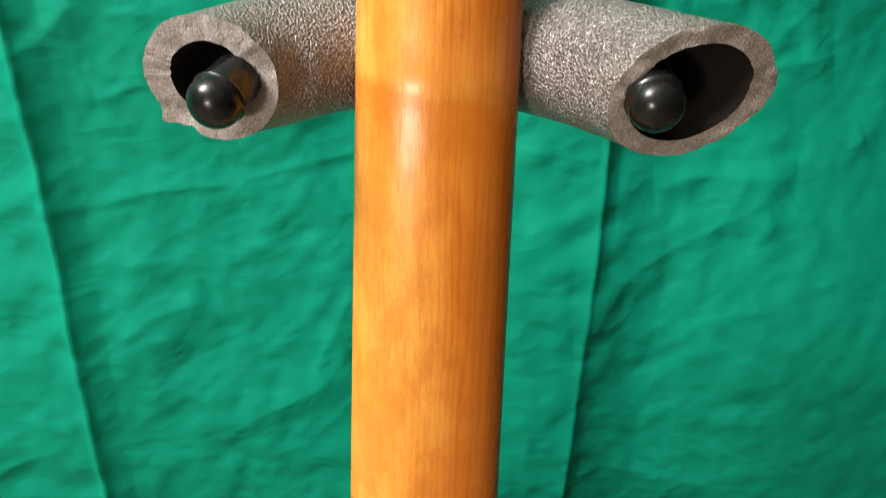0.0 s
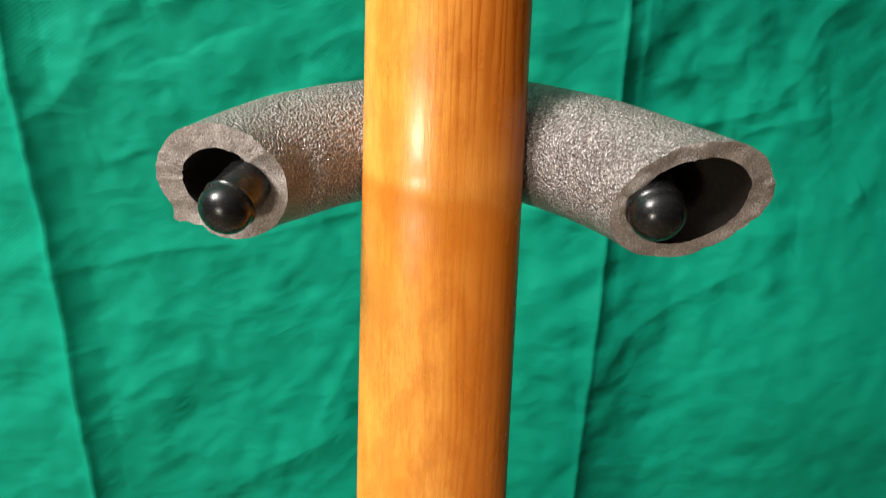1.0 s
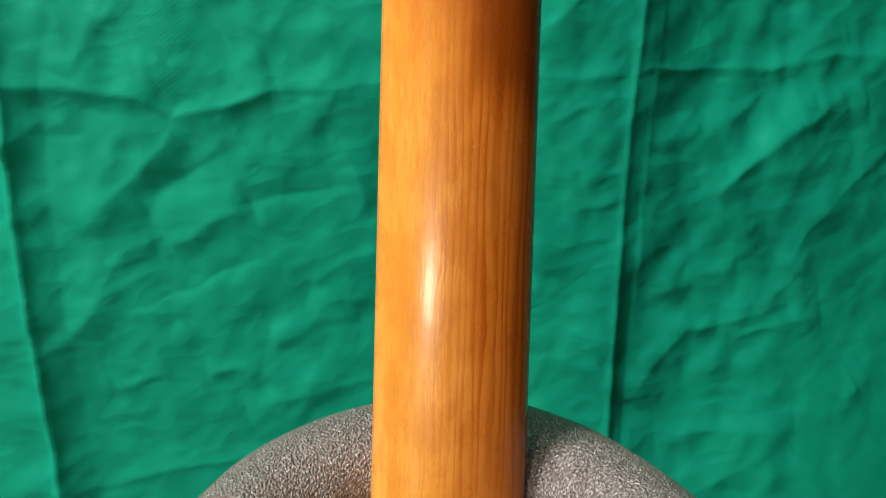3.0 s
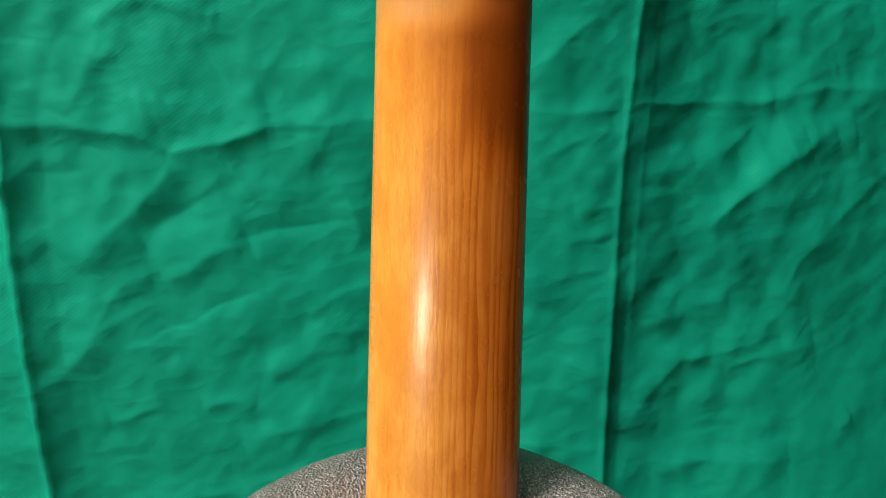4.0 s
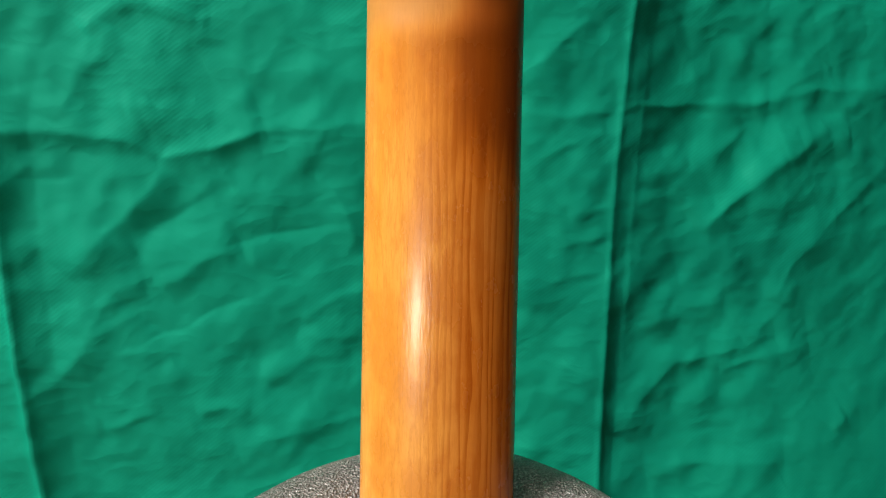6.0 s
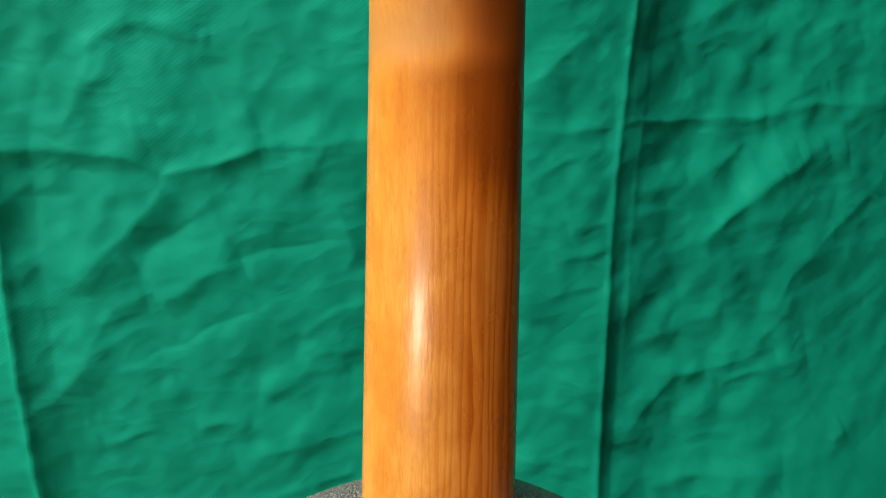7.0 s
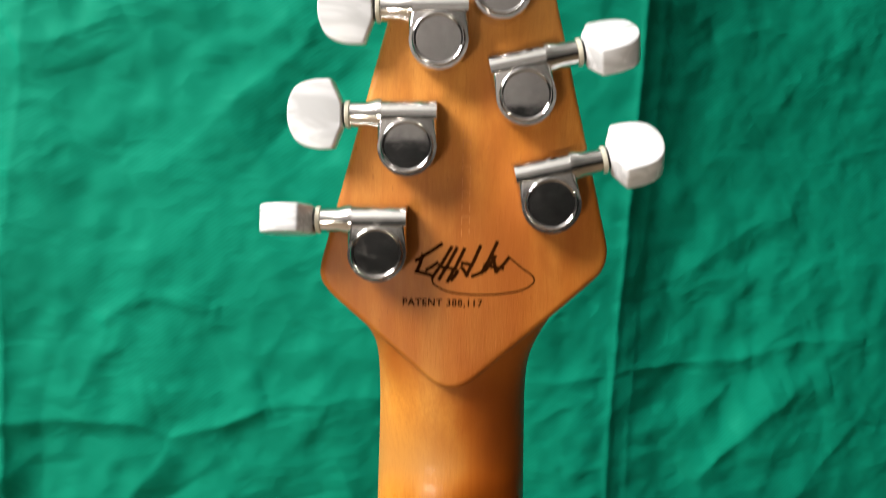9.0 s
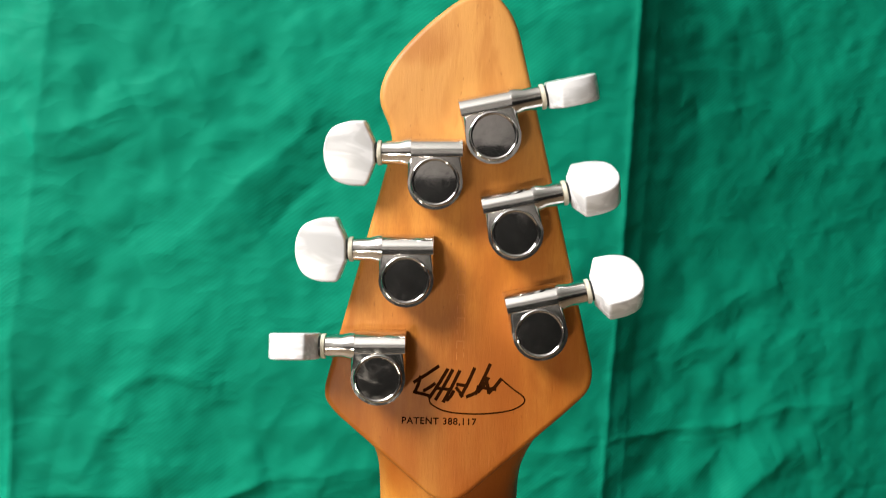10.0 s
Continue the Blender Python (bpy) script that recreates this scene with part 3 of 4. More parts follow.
def cloth_relief(x, z):
    wob = lattice_noise(x, z, 30, 5) * 0.004 + lattice_noise(x, z, 80, 6) * 0.0015
    d = 0.78 * fold_relief(x, z, wob)

    # the two standing folds from how it lay folded
    def tent(off, high, left, right):
        return high * np.clip(1 - np.where(off < 0, -off / left, off / right), 0, 1) ** 1.3
    west = x + 0.2215 + 0.026 * (np.clip(z, 0.3, 0.85) - 0.4618) - 0.13 * np.maximum(z - 0.985, 0) + wob * 0.03
    d += tent(west, 0.0060, 0.05, 0.016 + 0.04 * ramp_of(z, 0.90, 1.02)) * (1 - 0.45 * ramp_of(z, 0.95, 1.05)) + 0.0030 * np.exp(-np.abs(west) / 0.0022) * np.clip((0.97 - z) / 0.12, 0.08, 1)
    east = x - 0.0935 - 0.05 * np.maximum(z - 0.88, 0) + 0.03 * np.maximum(0.66 - z, 0) + wob * 0.06
    d += tent(east, 0.0080, 0.07, 0.050) + 0.0016 * np.exp(-np.abs(east) / 0.0026)
    # low down the fold laps over and drops in a sharp step
    lap = np.clip((0.86 - z) / 0.10, 0, 1) * np.clip((z - 0.56) / 0.14, 0.30, 1)
    d -= lap * 0.0045 * np.clip((east - 0.0006) / 0.0090, 0, 1) ** 0.8 * np.exp(-np.maximum(east, 0) / 0.040)
    d -= 0.012 * np.clip((z - 0.96) / 0.09, 0, 1) * (1 - np.exp(-np.maximum(east - 0.001, 0) / 0.030))
    d += 0.0013 * np.exp(-np.abs(east - 0.013) / 0.006) * np.clip((z - 0.72) / 0.08, 0, 1)
    # a narrow sunk panel between two upright creases above the level crease
    d -= 0.0026 * ramp_of(east, 0.006, 0.016) * ramp_of(east, 0.050, 0.032) * ramp_of(z, 0.905, 0.935) * ramp_of(z, 1.02, 0.97)
    # low on the east side it swings out into the room, high up it falls back
    swung = x - 0.12
    d += 0.126 * np.tanh(0.5 * (swung + np.sqrt(swung ** 2 + 0.0016)) / 0.35) * ramp_of(z, 0.77, 0.53)
    d -= 0.08 * 0.5 * (east + np.sqrt(east ** 2 + 0.0004)) * ramp_of(z, 0.70, 0.86)
    # soft billows, then many short straight creases, most of them slanting one way
    d += 0.008 * lattice_noise(x, z, 4, 1) + 0.0040 * lattice_noise(x * 0.8 + z * 0.6, z * 0.8 - x * 0.6, 9, 2)
    r = np.random.RandomState(21)
    for n in range(170):
        x0, z0 = r.uniform(-0.40, 0.50), r.uniform(0.34, 1.26)
        lean = radians(r.normal(38, 26) if r.rand() < 0.75 else r.uniform(-60, 90))
        length, wide = r.uniform(0.008, 0.040), r.uniform(0.0028, 0.008)
        high = r.choice([-1, 1]) * r.uniform(0.0004, 0.0011) * wide / 0.007 * (0.3 + 0.7 * ramp(z0, 0.68, 0.84)) * (1 - 0.35 * ramp(z0, 1.0, 1.1))
        ux, uz = math.cos(lean), math.sin(lean)
        near = np.abs(x - x0 - ux * length / 2) + np.abs(z - z0 - uz * length / 2) < 2.2 * length + 8 * wide
        px, pz = x[near], z[near]
        along = (px - x0) * ux + (pz - z0) * uz
        off = (px - x0) * -uz + (pz - z0) * ux + wob[near] * 1.2
        past = np.maximum(np.maximum(-along, along - length), 0)
        d[near] += high * np.exp(-np.where(off > 0, off / wide, -off / (wide * 0.4))) * np.exp(-(past / (0.4 * length)) ** 2)
    # a net of sharp crests between flat facets, drawn out along the same slant
    u, v = x * 0.78 + z * 0.62, (z * 0.78 - x * 0.62) * 1.7
    calm = 0.16 * (0.35 + 0.65 * ramp_of(z, 0.66, 0.84)) * (1 - 0.45 * ramp_of(z, 0.95, 1.05))
    d -= calm * (0.0062 * np.abs(lattice_noise(u + wob, v, 13, 11)) + 0.0036 * np.abs(lattice_noise(u, v + wob, 27, 12)) + 0.0016 * np.abs(lattice_noise(u - v * 0.5, v + u * 0.4, 50, 13)))
    d += 0.0012 * lattice_noise(x + z, z - x, 34, 3) + 0.0008 * lattice_noise(x + 0.5 * z, z - 0.5 * x, 70, 4) + 0.0003 * lattice_noise(x, z, 140, 7)
    return d


def green_cloth():
    xs = np.concatenate([np.linspace(-1.0, -0.36, 24)[:-1], np.linspace(-0.36, 0.45, 600), np.linspace(0.45, 1.1, 24)[1:]])
    zs = np.concatenate([np.linspace(0.02, 0.34, 16)[:-1], np.linspace(0.34, 1.26, 680), np.linspace(1.26, 1.75, 20)[1:]])
    gx, gz = np.meshgrid(xs, zs)
    gy = 0.246 + 0.264 * gx - cloth_relief(gx, gz)
    co = np.stack([gx, gy, gz], -1).reshape(-1, 3)
    w, h = len(xs), len(zs)
    k = (np.arange(h - 1)[:, None] * w + np.arange(w - 1)[None]).ravel()
    quads = np.stack([k, k + 1, k + w + 1, k + w], -1)
    mesh = bpy.data.meshes.new("backdrop_cloth")
    mesh.from_pydata(co.tolist(), [], quads.tolist())
    mesh.materials.append(CLOTH)
    for p in mesh.polygons:
        p.use_smooth = True
    ob = new("backdrop_cloth", mesh)
    thick = ob.modifiers.new("thickness", "SOLIDIFY")
    thick.thickness, thick.offset = 0.0006, 1.0
    tagged(ob, "creased green twill backdrop cloth hanging behind the guitar", "cloth")
    rail_bm = bmesh.new()
    turned(rail_bm, [(0.014, -1.12), (0.014, 1.12)], Matrix.Translation((0.05, 0.2592, 1.752)) @ Matrix.Rotation(math.atan(0.264), 4, "Z") @ Matrix.Rotation(radians(90), 4, "Y"), 16)
    rail = sharpen(part("backdrop_rail", rail_bm, BLACK_METAL))
    tagged(rail, "thin black rail that carries the green cloth", "rail")


green_cloth()


# ---- the guitar ----
guitar = new("electric_guitar")
guitar.matrix_world = LEANING
tagged(guitar, "electric guitar with maple neck seen from behind", "guitar")
TILT_BACK, FACE_Y, FACE_Z = radians(4.0), 0.0005, 1.0
# the plane of the headstock's back: x across, y up along it, z out of the wood
HEAD = Matrix.Translation((0, FACE_Y, FACE_Z)) @ Matrix.Rotation(radians(90) + TILT_BACK, 4, "X")


def flare(v, steps):
    """How far the neck widens at v mm on the headstock's scale."""
    return float(np.interp(v, [p[0] for p in steps], [p[1] for p in steps])) * 0.001


FLARE_EAST = [(-24, 0), (-21, 0.05), (-18, 0.25), (-15, 0.75), (-12, 1.7), (-10, 2.6), (-7, 4.2), (-4, 6.0), (0, 8.7), (4, 11.6)]
FLARE_WEST = [(-19, 0), (-16, 0.1), (-14, 0.35), (-12, 0.8), (-10, 1.6), (-8, 2.9), (-6, 4.4), (-4, 6.1), (0, 9.8), (4, 13.0)]


def neck_part():
    bm = bmesh.new()
    rows, cols = 260, 40
    rings = []
    for r in range(rows):
        z = 0.48 + (1.003 - 0.48) * r / (rows - 1)
        half = 0.0217 + 0.0108 * (0.945 - min(z, 0.972))
        v = (z - 1.0) * 1000
        east, west = half + flare(v, FLARE_EAST), half + flare(v, FLARE_WEST)
        apex = 0.0122 + 0.020 * (0.945 - min(z, 0.945)) - 0.0088 * ramp(z, 0.950, 0.992)
        apex += -0.0004 * math.exp(-((z - 0.788) / 0.005) ** 2) - 0.0003 * math.exp(-((z - 0.947) / 0.004) ** 2)
        edge = 0.0285 + 0.004 * (0.945 - min(z, 0.945)) - 0.0135 * ramp(z, 0.968, 1.001)
        power = 0.80 - 0.15 * ramp(z, 0.955, 0.992)
        ring = []
        for c in range(cols + 1):
            a = math.pi * c / cols
            ring.append(bm.verts.new((0.0011 - 0.0038 * (0.945 - min(z, 0.945)) - (west if c < cols / 2 else east) * math.cos(a), edge - (edge - apex) * max(math.sin(a), 0.0) ** power, z)))
        rings.append(ring)
    for a, b in zip(rings, rings[1:]):
        for c in range(cols):
            bm.faces.new((a[c], a[c + 1], b[c + 1], b[c]))
        bm.faces.new((a[cols], a[0], b[0], b[cols]))
    bm.faces.new(rings[0])
    bm.faces.new(rings[-1][::-1])
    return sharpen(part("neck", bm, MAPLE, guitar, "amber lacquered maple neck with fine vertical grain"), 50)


def fretboard_part():
    bm = bmesh.new()
    low, high = 0.50, 0.962
    ring = []
    for z in (low, high):
        half = 0.0217 + 0.0108 * (0.945 - z) - 0.0002
        y0 = 0.0285 + 0.004 * (0.945 - min(z, 0.945)) + 0.0001
        ring.append([bm.verts.new((0.0011 - 0.0038 * (0.945 - min(z, 0.945)) + half * u, y0 + dy, z)) for u, dy in
                     ((-1, 0), (1, 0), (1, 0.0048), (0.5, 0.0060), (0, 0.0064), (-0.5, 0.0060), (-1, 0.0048))])
    for k in range(7):
        bm.faces.new((ring[0][k], ring[0][(k + 1) % 7], ring[1][(k + 1) % 7], ring[1][k]))
    bm.faces.new(ring[0])
    bm.faces.new(ring[1][::-1])
    part("fretboard", bm, MAPLE, guitar, smooth=False)


def headstock_part():
    mm = 0.001
    corners = [(1.2, -26.5), (34.6, 3.0), (42.8, 11.0), (26.6, 79.6), (18.2, 114.0), (12.0, 121.5), (2.5, 119.8),
               (-10.4, 109.2), (-18.6, 99.0), (-20.6, 91.0), (-15.6, 80.0), (-35.3, 6.6), (-32.2, 1.9)]
    radii = [9.0, 6.0, 6.5, 20.0, 6.0, 4.0, 5.0, 8.0, 5.0, 4.0, 5.0, 4.5, 4.0]
    outline = rounded([(x * mm, y * mm) for x, y in corners], [r * mm for r in radii], 8)
    bm = bmesh.new()
    layered(bm, outline, [(0.0012, -0.0145), (0.0003, -0.0140), (0.0, -0.0130), (0.0, -0.0024), (0.00014, -0.0015), (0.0005, -0.0007), (0.0011, -0.00018), (0.0019, 0.0)])
    bmesh.ops.transform(bm, matrix=HEAD, verts=bm.verts[:])
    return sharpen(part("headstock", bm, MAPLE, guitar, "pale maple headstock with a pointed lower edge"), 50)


def tuning_machine(x, y, turn, side, button_turn):
    """One tuner: its cap's centre on the headstock, the way its shaft points, and how its button is turned."""
    mm = 0.001
    # local x runs along the shaft outwards, y towards the nut's far side, z out of the wood
    place = HEAD @ Matrix.Translation((x * mm, y * mm, 0)) @ Matrix.Rotation(radians(turn), 4, "Z") @ Matrix.Diagonal((side, 1, 1, 1))
    bm = bmesh.new()
    outline = [Vector((7.5, 8.0)), Vector((-7.5, 8.0))]
    outline += [Vector((-7.5 * math.cos(math.pi * k / 24), -7.5 * math.sin(math.pi * k / 24))) for k in range(25)]
    plate(bm, [p * mm for p in outline], 0.0002, 0.0082, 0.0015, 5)
    # the worm housing: a bar with a rounded slope towards the headstock's tip
    bar = rounded([(6.8, 0.2), (6.8, 8.45), (9.0, 8.45), (11.4, 6.8), (12.3, 4.2), (12.3, 0.2)], [0, 0.2, 0.8, 1.6, 1.6, 0.3], 4)
    rings = [[bm.verts.new((u * mm, p[0] * mm, p[1] * mm)) for p in bar] for u in (-7.55, -7.5, 7.5, 7.55)]
    for ring, grow in ((rings[0], -1), (rings[3], 1)):
        for v in ring:
            v.co.y, v.co.z = v.co.y + (0.009 - v.co.y) * 0.04, v.co.z + (0.004 - v.co.z) * 0.04
    for p, q in zip(rings, rings[1:]):
        for k in range(len(bar)):
            bm.faces.new((p[k], p[(k + 1) % len(bar)], q[(k + 1) % len(bar)], q[k]))
    bm.faces.new(rings[0])
    bm.faces.new(rings[3][::-1])
    bmesh.ops.transform(bm, matrix=place, verts=bm.verts[:])
    housing = sharpen(part("tuning_machine", bm, CHROME, guitar, "chrome tuning machine with a white pearl button"), 40)
    bm = bmesh.new()
    turned(bm, [(6.75 * mm, 0.0075), (6.75 * mm, 0.0084)] + [((6.25 + 0.5 * math.cos(a)) * mm, 0.0084 + 0.0007 * math.sin(a)) for a in (0.4, 0.8, 1.2, 1.57, 1.95, 2.35, 2.75)] + [(5.7 * mm, 0.0085), (3.0 * mm, 0.00858), (0, 0.0086)], place, 48)
    sharpen(part("cap", bm, CHROME_CAP, housing, "round polished chrome gear cap"), 30)
    bm = bmesh.new()
    shaft = place @ Matrix.Translation((0, 8.3 * mm, 0.0046)) @ Matrix.Rotation(radians(90), 4, "Y")
    turned(bm, [(4.1 * mm, 6.5 * mm), (4.0 * mm, 7.8 * mm), (3.3 * mm, 10.0 * mm), (3.2 * mm, 14.6 * mm), (2.9 * mm, 14.8 * mm)], shaft, 32)
    sharpen(part("barrel", bm, CHROME, housing), 30)
    bm = bmesh.new()
    turned(bm, [(3.4 * mm, 14.8 * mm), (3.45 * mm, 15.0 * mm), (3.45 * mm, 15.7 * mm), (3.3 * mm, 15.9 * mm)], shaft, 32)
    sharpen(part("washer", bm, CREAM, housing, "cream nylon washer"), 30)
    bm = bmesh.new()
    turned(bm, [(2.9 * mm, 15.8 * mm), (2.9 * mm, 16.7 * mm)], shaft, 24)
    sharpen(part("spacer", bm, BLACK_METAL, housing, "dark spacer ring"), 30)
    bm = bmesh.new()
    half = [(16.5, 2.7), (19.1, 8.8), (23.8, 8.8), (28.0, 7.3), (30.0, 4.0)]
    corners = [(a * mm, b * mm) for a, b in half] + [(30.6 * mm, 0.0)] + [(a * mm, -b * mm) for a, b in half[::-1]]
    outline = rounded(corners, [0.4 * mm, 0.7 * mm] + [2.2 * mm] * 7 + [0.7 * mm, 0.4 * mm], 4)
    middle = Vector((23.6 * mm, 0))
    layers = []
    for inset, h in ((0.65, -3.6), (0.35, -3.54), (0.12, -3.35), (0.0, -3.0), (0.0, 3.0), (0.12, 3.35), (0.35, 3.54), (0.65, 3.6)):
        layers.append([bm.verts.new((*(middle + (p - middle) * (1 - inset / 7.5)), h * mm)) for p in outline])
    for p, q in zip(layers, layers[1:]):
        for k in range(len(outline)):
            bm.faces.new((p[k], p[(k + 1) % len(outline)], q[(k + 1) % len(outline)], q[k]))
    bm.faces.new(layers[0][::-1])
    bm.faces.new(layers[-1])
    button = place @ Matrix.Translation((0, 8.3 * mm, 0.0046)) @ Matrix.Rotation(radians(button_turn), 4, "X")
    bmesh.ops.transform(bm, matrix=button, verts=bm.verts[:])
    sharpen(part("button", bm, PEARL, housing, "white pearl plastic tuner button"), 40)


def flat_text(words, size, x, y, material, name, label):
    curve = bpy.data.curves.new(name, "FONT")
    curve.offset = 0.00005
    curve.body, curve.size, curve.extrude, curve.space_character = words, size, 0.00004, 1.12
    ob = bpy.data.objects.new(name, curve)
    scene.collection.objects.link(ob)
    bpy.context.view_layer.update()
    mesh = bpy.data.meshes.new_from_object(ob.evaluated_get(bpy.context.evaluated_depsgraph_get()))
    bpy.data.objects.remove(ob)
    mesh.materials.clear()
    mesh.materials.append(material)
    mesh.transform(HEAD @ Matrix.Translation((x, y, 0.00002)))
    made = new(name, mesh)
    made.parent = guitar
    tagged(made, label)
    return made


def stroke(bm, points, wide):
    """A thin burnt line on the headstock's back."""
    line = [Vector((x * 0.001, y * 0.001, 0)) for x, y in points]
    for k, (a, b) in enumerate(zip(line, line[1:])):
        d = (b - a).normalized()
        s = Vector((-d.y, d.x, 0)) * wide / 2
        a, b = a - d * wide * 0.3, b + d * wide * 0.3
        h = Vector((0, 0, 0.00006 + 0.000004 * (k % 3)))
        bm.faces.new([bm.verts.new(HEAD @ p) for p in (a - s + h, b - s + h, b + s + h, a + s + h)])


def signature_marks():
    # a row of plain slanted bars and a long looping underline stand for a handwritten mark
    bm = bmesh.new()
    bars = [(-8.6, 8.0, -7.0, 12.6), (-8.8, 11.0, -2.0, 15.6), (-8.8, 8.2, -4.6, 7.2), (-4.4, 6.6, 0.6, 14.8), (-2.6, 6.2, 2.0, 14.6),
            (-0.4, 5.6, 4.0, 14.4), (0.6, 6.0, 2.4, 8.6), (3.2, 9.6, 4.8, 7.2), (4.6, 7.4, 8.2, 15.2), (6.2, 7.2, 8.4, 8.2),
            (8.6, 8.0, 12.6, 16.4), (9.4, 8.6, 12.2, 12.6), (11.2, 13.2, 12.4, 8.4), (12.4, 8.4, 15.8, 12.4),
            (-6.0, 8.6, -3.0, 10.6), (-2.0, 9.4, 1.6, 9.0), (3.4, 10.6, 6.2, 10.2), (9.2, 10.0, 14.2, 9.4)]
    for x0, y0, x1, y1 in bars:
        stroke(bm, [(x0, y0), ((x0 + x1) / 2 + 0.15, (y0 + y1) / 2), (x1, y1)], 0.00095)
    loop = spline([(15.8, 12.4, 0), (19.0, 9.8, 0), (22.2, 7.4, 0), (22.0, 5.4, 0), (18.0, 3.4, 0), (9.7, 2.3, 0), (1.0, 2.7, 0), (-3.6, 4.6, 0), (-4.6, 6.6, 0)], 50)
    stroke(bm, [(p.x, p.y) for p in loop], 0.00042)
    part("signature_mark", bm, INK, guitar, "dark burnt squiggle of bars with a looped underline", smooth=False)


def stamp_marks():
    bm = bmesh.new()
    for k in range(9):
        y = 46.0 - 3.3 * k
        for dx in (-1.1, 0.9):
            stroke(bm, [(4.2 + dx, y), (4.2 + dx, y - (2.0 if (k + (dx > 0)) % 3 else 1.2))], 0.00025)
        if k % 2:
            stroke(bm, [(3.1, y), (5.1, y)], 0.00025)
    part("stamp_mark", bm, STAMP, guitar, "faint row of stamped bars in the wood", smooth=False)


neck_part()
fretboard_part()
headstock_part()
for spec in ((-18.3, 13.4, 1.0, -1, 83), (-11.0, 40.5, 1.0, -1, 4), (-3.5, 67.2, 1.0, -1, 10),
             (12.1, 79.8, 12.0, 1, 101), (18.6, 53.7, 12.0, 1, -56), (25.7, 26.7, 12.6, 1, -46)):
    tuning_machine(*spec)
flat_text("PATENT 388,117", 0.00268, -0.0123, -0.0009, INK, "patent_lettering", "small dark lettering PATENT 388,117")
signature_marks()
stamp_marks()


# unseen body, kept low and narrow so its shadow misses the visible cloth
def body_part():
    corners = [(0.0, 0.13), (0.12, 0.135), (0.165, 0.21), (0.115, 0.33), (0.135, 0.43), (0.10, 0.48), (0.03, 0.50),
               (-0.03, 0.50), (-0.10, 0.48), (-0.135, 0.43), (-0.115, 0.33), (-0.165, 0.21), (-0.12, 0.135)]
    outline = rounded(corners, [0.06, 0.06, 0.07, 0.07, 0.04, 0.04, 0.01, 0.01, 0.04, 0.04, 0.07, 0.07, 0.06], 6)
    bm = bmesh.new()
    plate(bm, outline, 0.0, 0.040, 0.006, 3)
    bmesh.ops.transform(bm, matrix=Matrix.Translation((0.0007, 0.046, 0)) @ Matrix.Rotation(radians(90), 4, "X"), verts=bm.verts[:])
    sharpen(part("body", bm, BODY_PAINT, guitar, "pale lacquered solid wooden body"), 40)


body_part()


# ---- the stand ----
stand = new("guitar_stand")
stand.matrix_world = LEANING
tagged(stand, "black guitar stand with a grey foam covered yoke", "guitar stand")
SLEEVE_LINE = spline([(-0.0578, 0.0080, 0.7880), (-0.0502, 0.0258, 0.7908), (-0.0355, 0.0415, 0.7942), (-0.0178, 0.0516, 0.7966), (0.0, 0.0545, 0.7978),
                      (0.0180, 0.0520, 0.7975), (0.0370, 0.0420, 0.7952), (0.0520, 0.0245, 0.7925), (0.0648, 0.0020, 0.7893)], 90)


def torn(c, u, inside):
    """How far the worn rims stand out at the two ends."""
    if inside:
        return 0.0
    west = (0.26 + 0.10 * noise.noise(Vector((c * 40, 0, 0)))) * math.exp(-((c - 3.75) / 0.13) ** 2) - 0.10 * math.exp(-((c - 4.15) / 0.10) ** 2)
    east = 0.07 * math.exp(-((c - 3.05) / 0.30) ** 2)
    return west * ramp(u, 0.05, 0.0) + east * ramp(u, 0.92, 1.0)


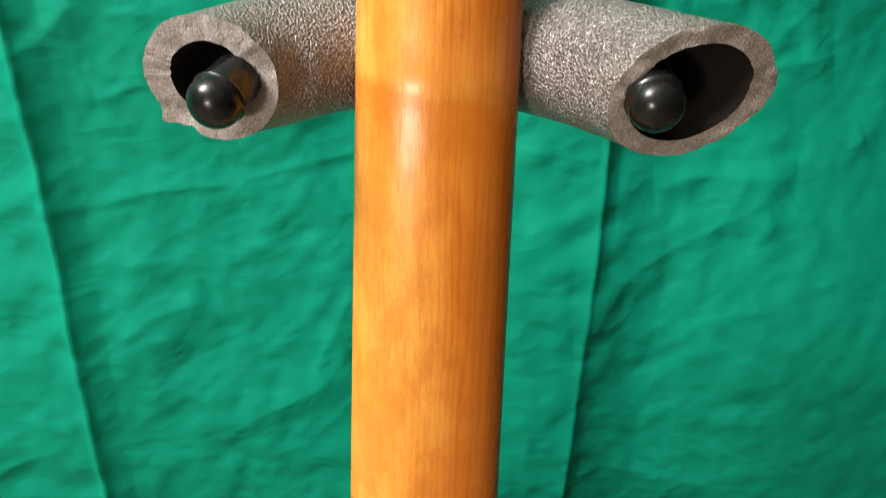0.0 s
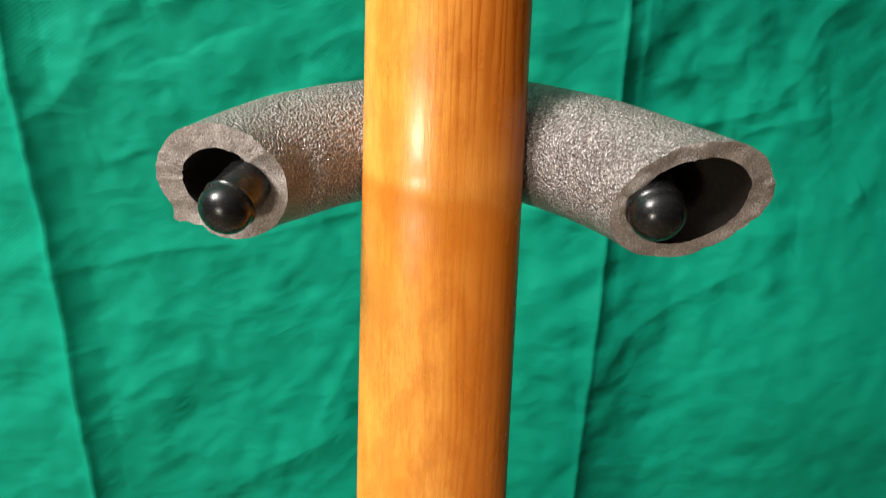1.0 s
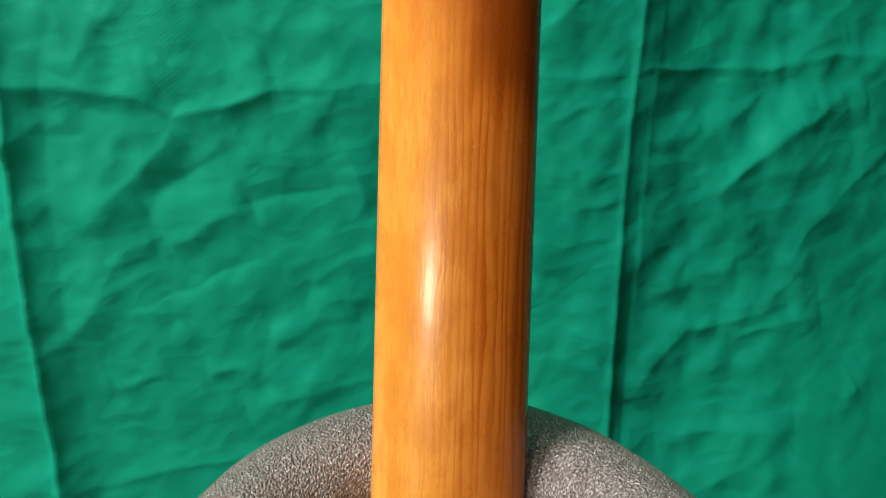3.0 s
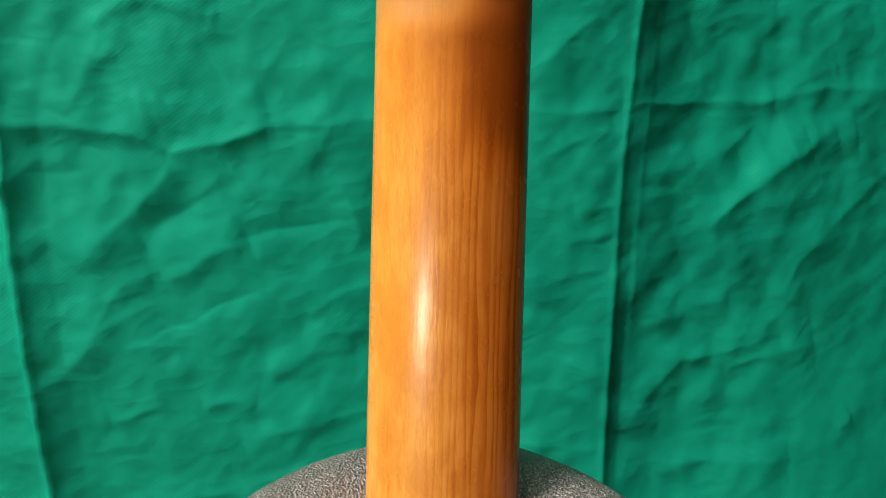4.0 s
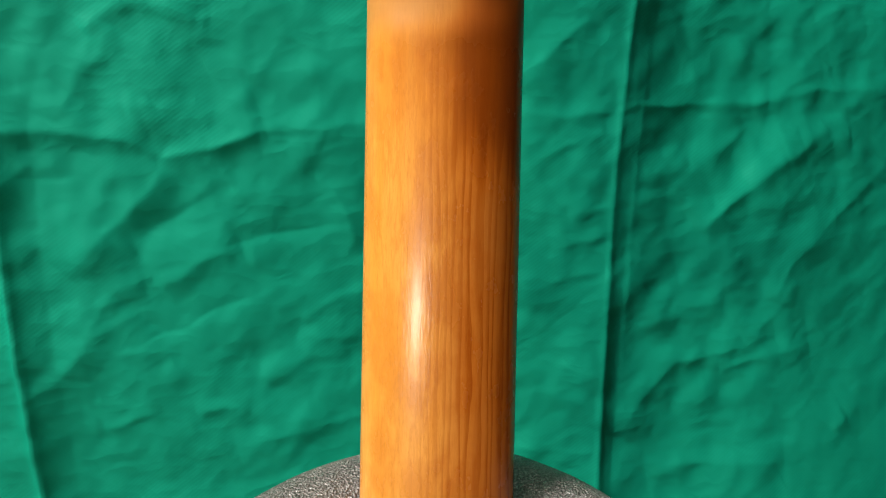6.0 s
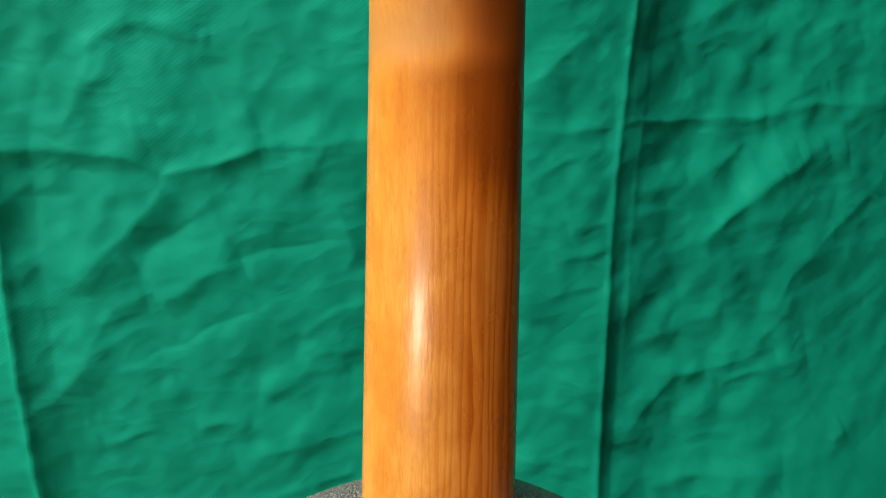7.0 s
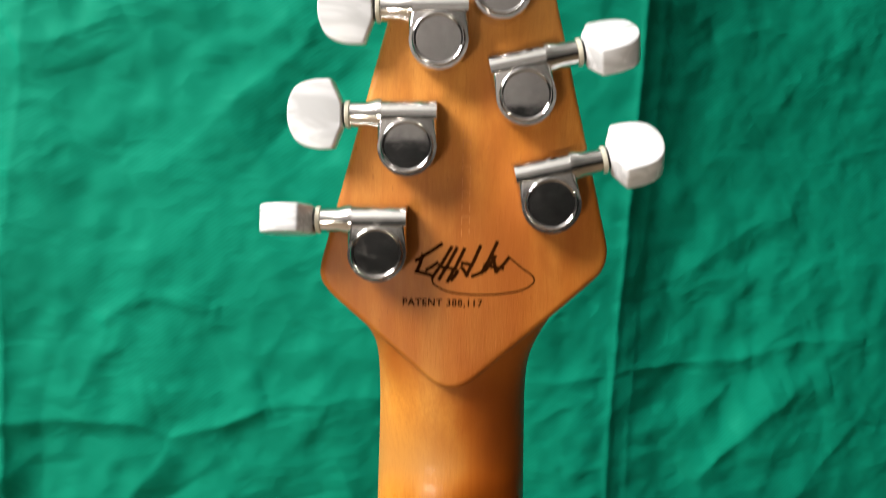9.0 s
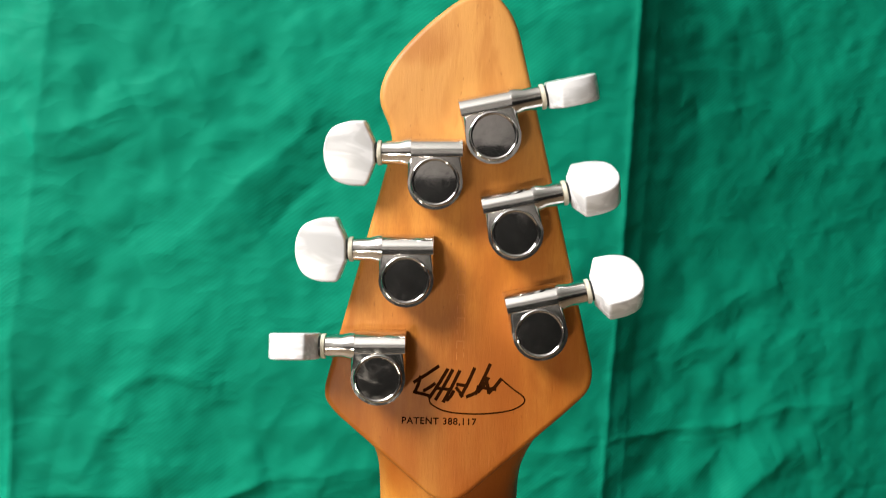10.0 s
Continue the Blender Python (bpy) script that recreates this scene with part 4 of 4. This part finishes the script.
def foam_sleeve():
    bm = bmesh.new()
    steps, rows = 96, frames(SLEEVE_LINE)
    ends = {0: Vector((-0.05, -1.0, -0.28)).normalized(), len(rows) - 1: Vector((0.12, -1.0, -0.55)).normalized()}
    outer, inner = [], []
    for k, (p, t, a, b) in enumerate(rows):
        u = k / (len(rows) - 1)
        ro = 0.0185 - 0.0004 * ramp(u, 0.84, 1.0) - 0.0015 * ramp(u, 0.18, 0.0)
        ri = 0.0102 + 0.0032 * ramp(u, 0.80, 1.0)
        for rings, r, inside in ((outer, ro, 0), (inner, ri, 1)):
            ring = []
            for s in range(steps):
                c = 2 * math.pi * s / steps
                q = p + r * (a * math.cos(c) + b * math.sin(c)) * (1 + 0.012 * noise.noise(Vector((3 * math.cos(c), 3 * math.sin(c), 14 * u))) + torn(c, u, inside))
                # towards the cut the rings lie over into the cut's plane
                for end, normal in ends.items():
                    near = ramp(abs(k - end), 16, 0)
                    if near > 0:
                        e = rows[end][0]
                        rough = 0.0009 * noise.noise(Vector((c * 2.2, inside * 3.0, end))) + 0.0005 * noise.noise(Vector((c * 9, inside * 3.0 + 7, end)))
                        if end == 0 and not inside:
                            rough += 0.0018 * math.exp(-((c - 3.75) / 0.25) ** 2)
                        goal = (e - rows[end][1] * 0.0 - q).dot(normal) / rows[end][1].dot(normal)
                        flat = (e - p).dot(normal) / rows[end][1].dot(normal)
                        q = q + rows[end][1] * (goal - flat + rough / max(0.3, abs(rows[end][1].dot(normal)))) * near
                ring.append(bm.verts.new(q))
            rings.append(ring)
    for rings in (outer, inner):
        for r, q in zip(rings, rings[1:]):
            for s in range(steps):
                bm.faces.new((r[s], r[(s + 1) % steps], q[(s + 1) % steps], q[s]))
    # inner faces take the near-black tone that paints in the hole's shade
    hole_verts = {v for ring in inner for v in ring}
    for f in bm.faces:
        if all(v in hole_verts for v in f.verts):
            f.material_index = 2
    # the cut faces, with a few rings between the hole and the rim
    for end in (0, -1):
        last = outer[end]
        for m in range(1, 6):
            if m == 5:
                ring = inner[end]
            else:
                ring = []
                for s in range(steps):
                    q = outer[end][s].co.lerp(inner[end][s].co, m / 5)
                    ring.append(bm.verts.new(q + rows[end][1] * 0.0007 * noise.noise(q * 300)))
            for s in range(steps):
                f = bm.faces.new((last[s], last[(s + 1) % steps], ring[(s + 1) % steps], ring[s]))
                f.material_index = 1
            last = ring
    return sharpen(part("foam_sleeve", bm, [FOAM_SKIN, FOAM_CUT, HOLE_SHADE], stand, "worn grey foam tube with rough cut ends"), 45)


ROD_LINE = spline([(-0.0540, -0.0025, 0.7829), (-0.0505, 0.0092, 0.7888), (-0.0440, 0.0250, 0.7940), (-0.0340, 0.0430, 0.7965), (-0.0170, 0.0520, 0.7972), (0.0, 0.0550, 0.7978),
                   (0.0170, 0.0520, 0.7975), (0.0350, 0.0410, 0.7965), (0.0480, 0.0260, 0.7945), (0.0543, 0.0068, 0.7922), (0.0562, -0.0035, 0.7864)], 80)


def yoke_parts():
    bm = bmesh.new()
    tube(bm, ROD_LINE, 0.0060, 32)
    sharpen(part("yoke_rod", bm, BLACK_METAL, stand, "bent black metal rod of the yoke"), 40)
    for end, inward in ((0, 1), (-1, -2)):
        tip, back = ROD_LINE[end], ROD_LINE[inward]
        axis = (tip - back).normalized()
        bm = bmesh.new()
        r = 0.0071
        profile = [(0.0058, -0.0122), (r - 0.0004, -0.0120), (r - 0.0002, -0.0030), (r + 0.0003, -0.0027), (r + 0.0004, -0.0020), (r + 0.0001, -0.0015), (r, -0.0010), (r, 0.0)]
        profile += [(r * math.cos(a), 0.0062 * math.sin(a)) for a in (0.2, 0.4, 0.6, 0.8, 1.0, 1.2, 1.4)] + [(0, 0.0062)]
        turned(bm, profile, Matrix.Translation(tip - axis * 0.001) @ axis.to_track_quat("Z", "Y").to_matrix().to_4x4(), 40)
        sharpen(part("end_cap", bm, RUBBER, stand, "domed black rubber end cap"), 30)


def stand_frame():
    bm = bmesh.new()
    tube(bm, [Vector((0, 0.0545, 0.797)), Vector((0, 0.068, 0.795)), Vector((0, 0.078, 0.788)), Vector((0, 0.080, 0.770)), Vector((0, 0.080, 0.12))], 0.009, 20)
    part("post", bm, BLACK_METAL, stand)
    for angle in (90, 210, 330):
        bm = bmesh.new()
        way = Vector((math.cos(radians(angle)), math.sin(radians(angle)), 0))
        foot = Vector((0, 0.080, 0.30)) + way * 0.27
        foot.z = 0.012 if angle != 90 else 0.006
        tube(bm, [Vector((0, 0.080, 0.30)) + way * 0.008, foot], 0.008, 16)
        part("leg", bm, BLACK_METAL, stand)
    for side in (-1, 1):
        bm = bmesh.new()
        tube(bm, [Vector((0, 0.080, 0.20)), Vector((0.07 * side, 0.070, 0.125)), Vector((0.08 * side, 0.05, 0.118)), Vector((0.08 * side, -0.02, 0.118)), Vector((0.08 * side, -0.03, 0.14))], 0.008, 16)
        part("cradle_arm", bm, BLACK_METAL, stand)


foam_sleeve()
yoke_parts()
stand_frame()
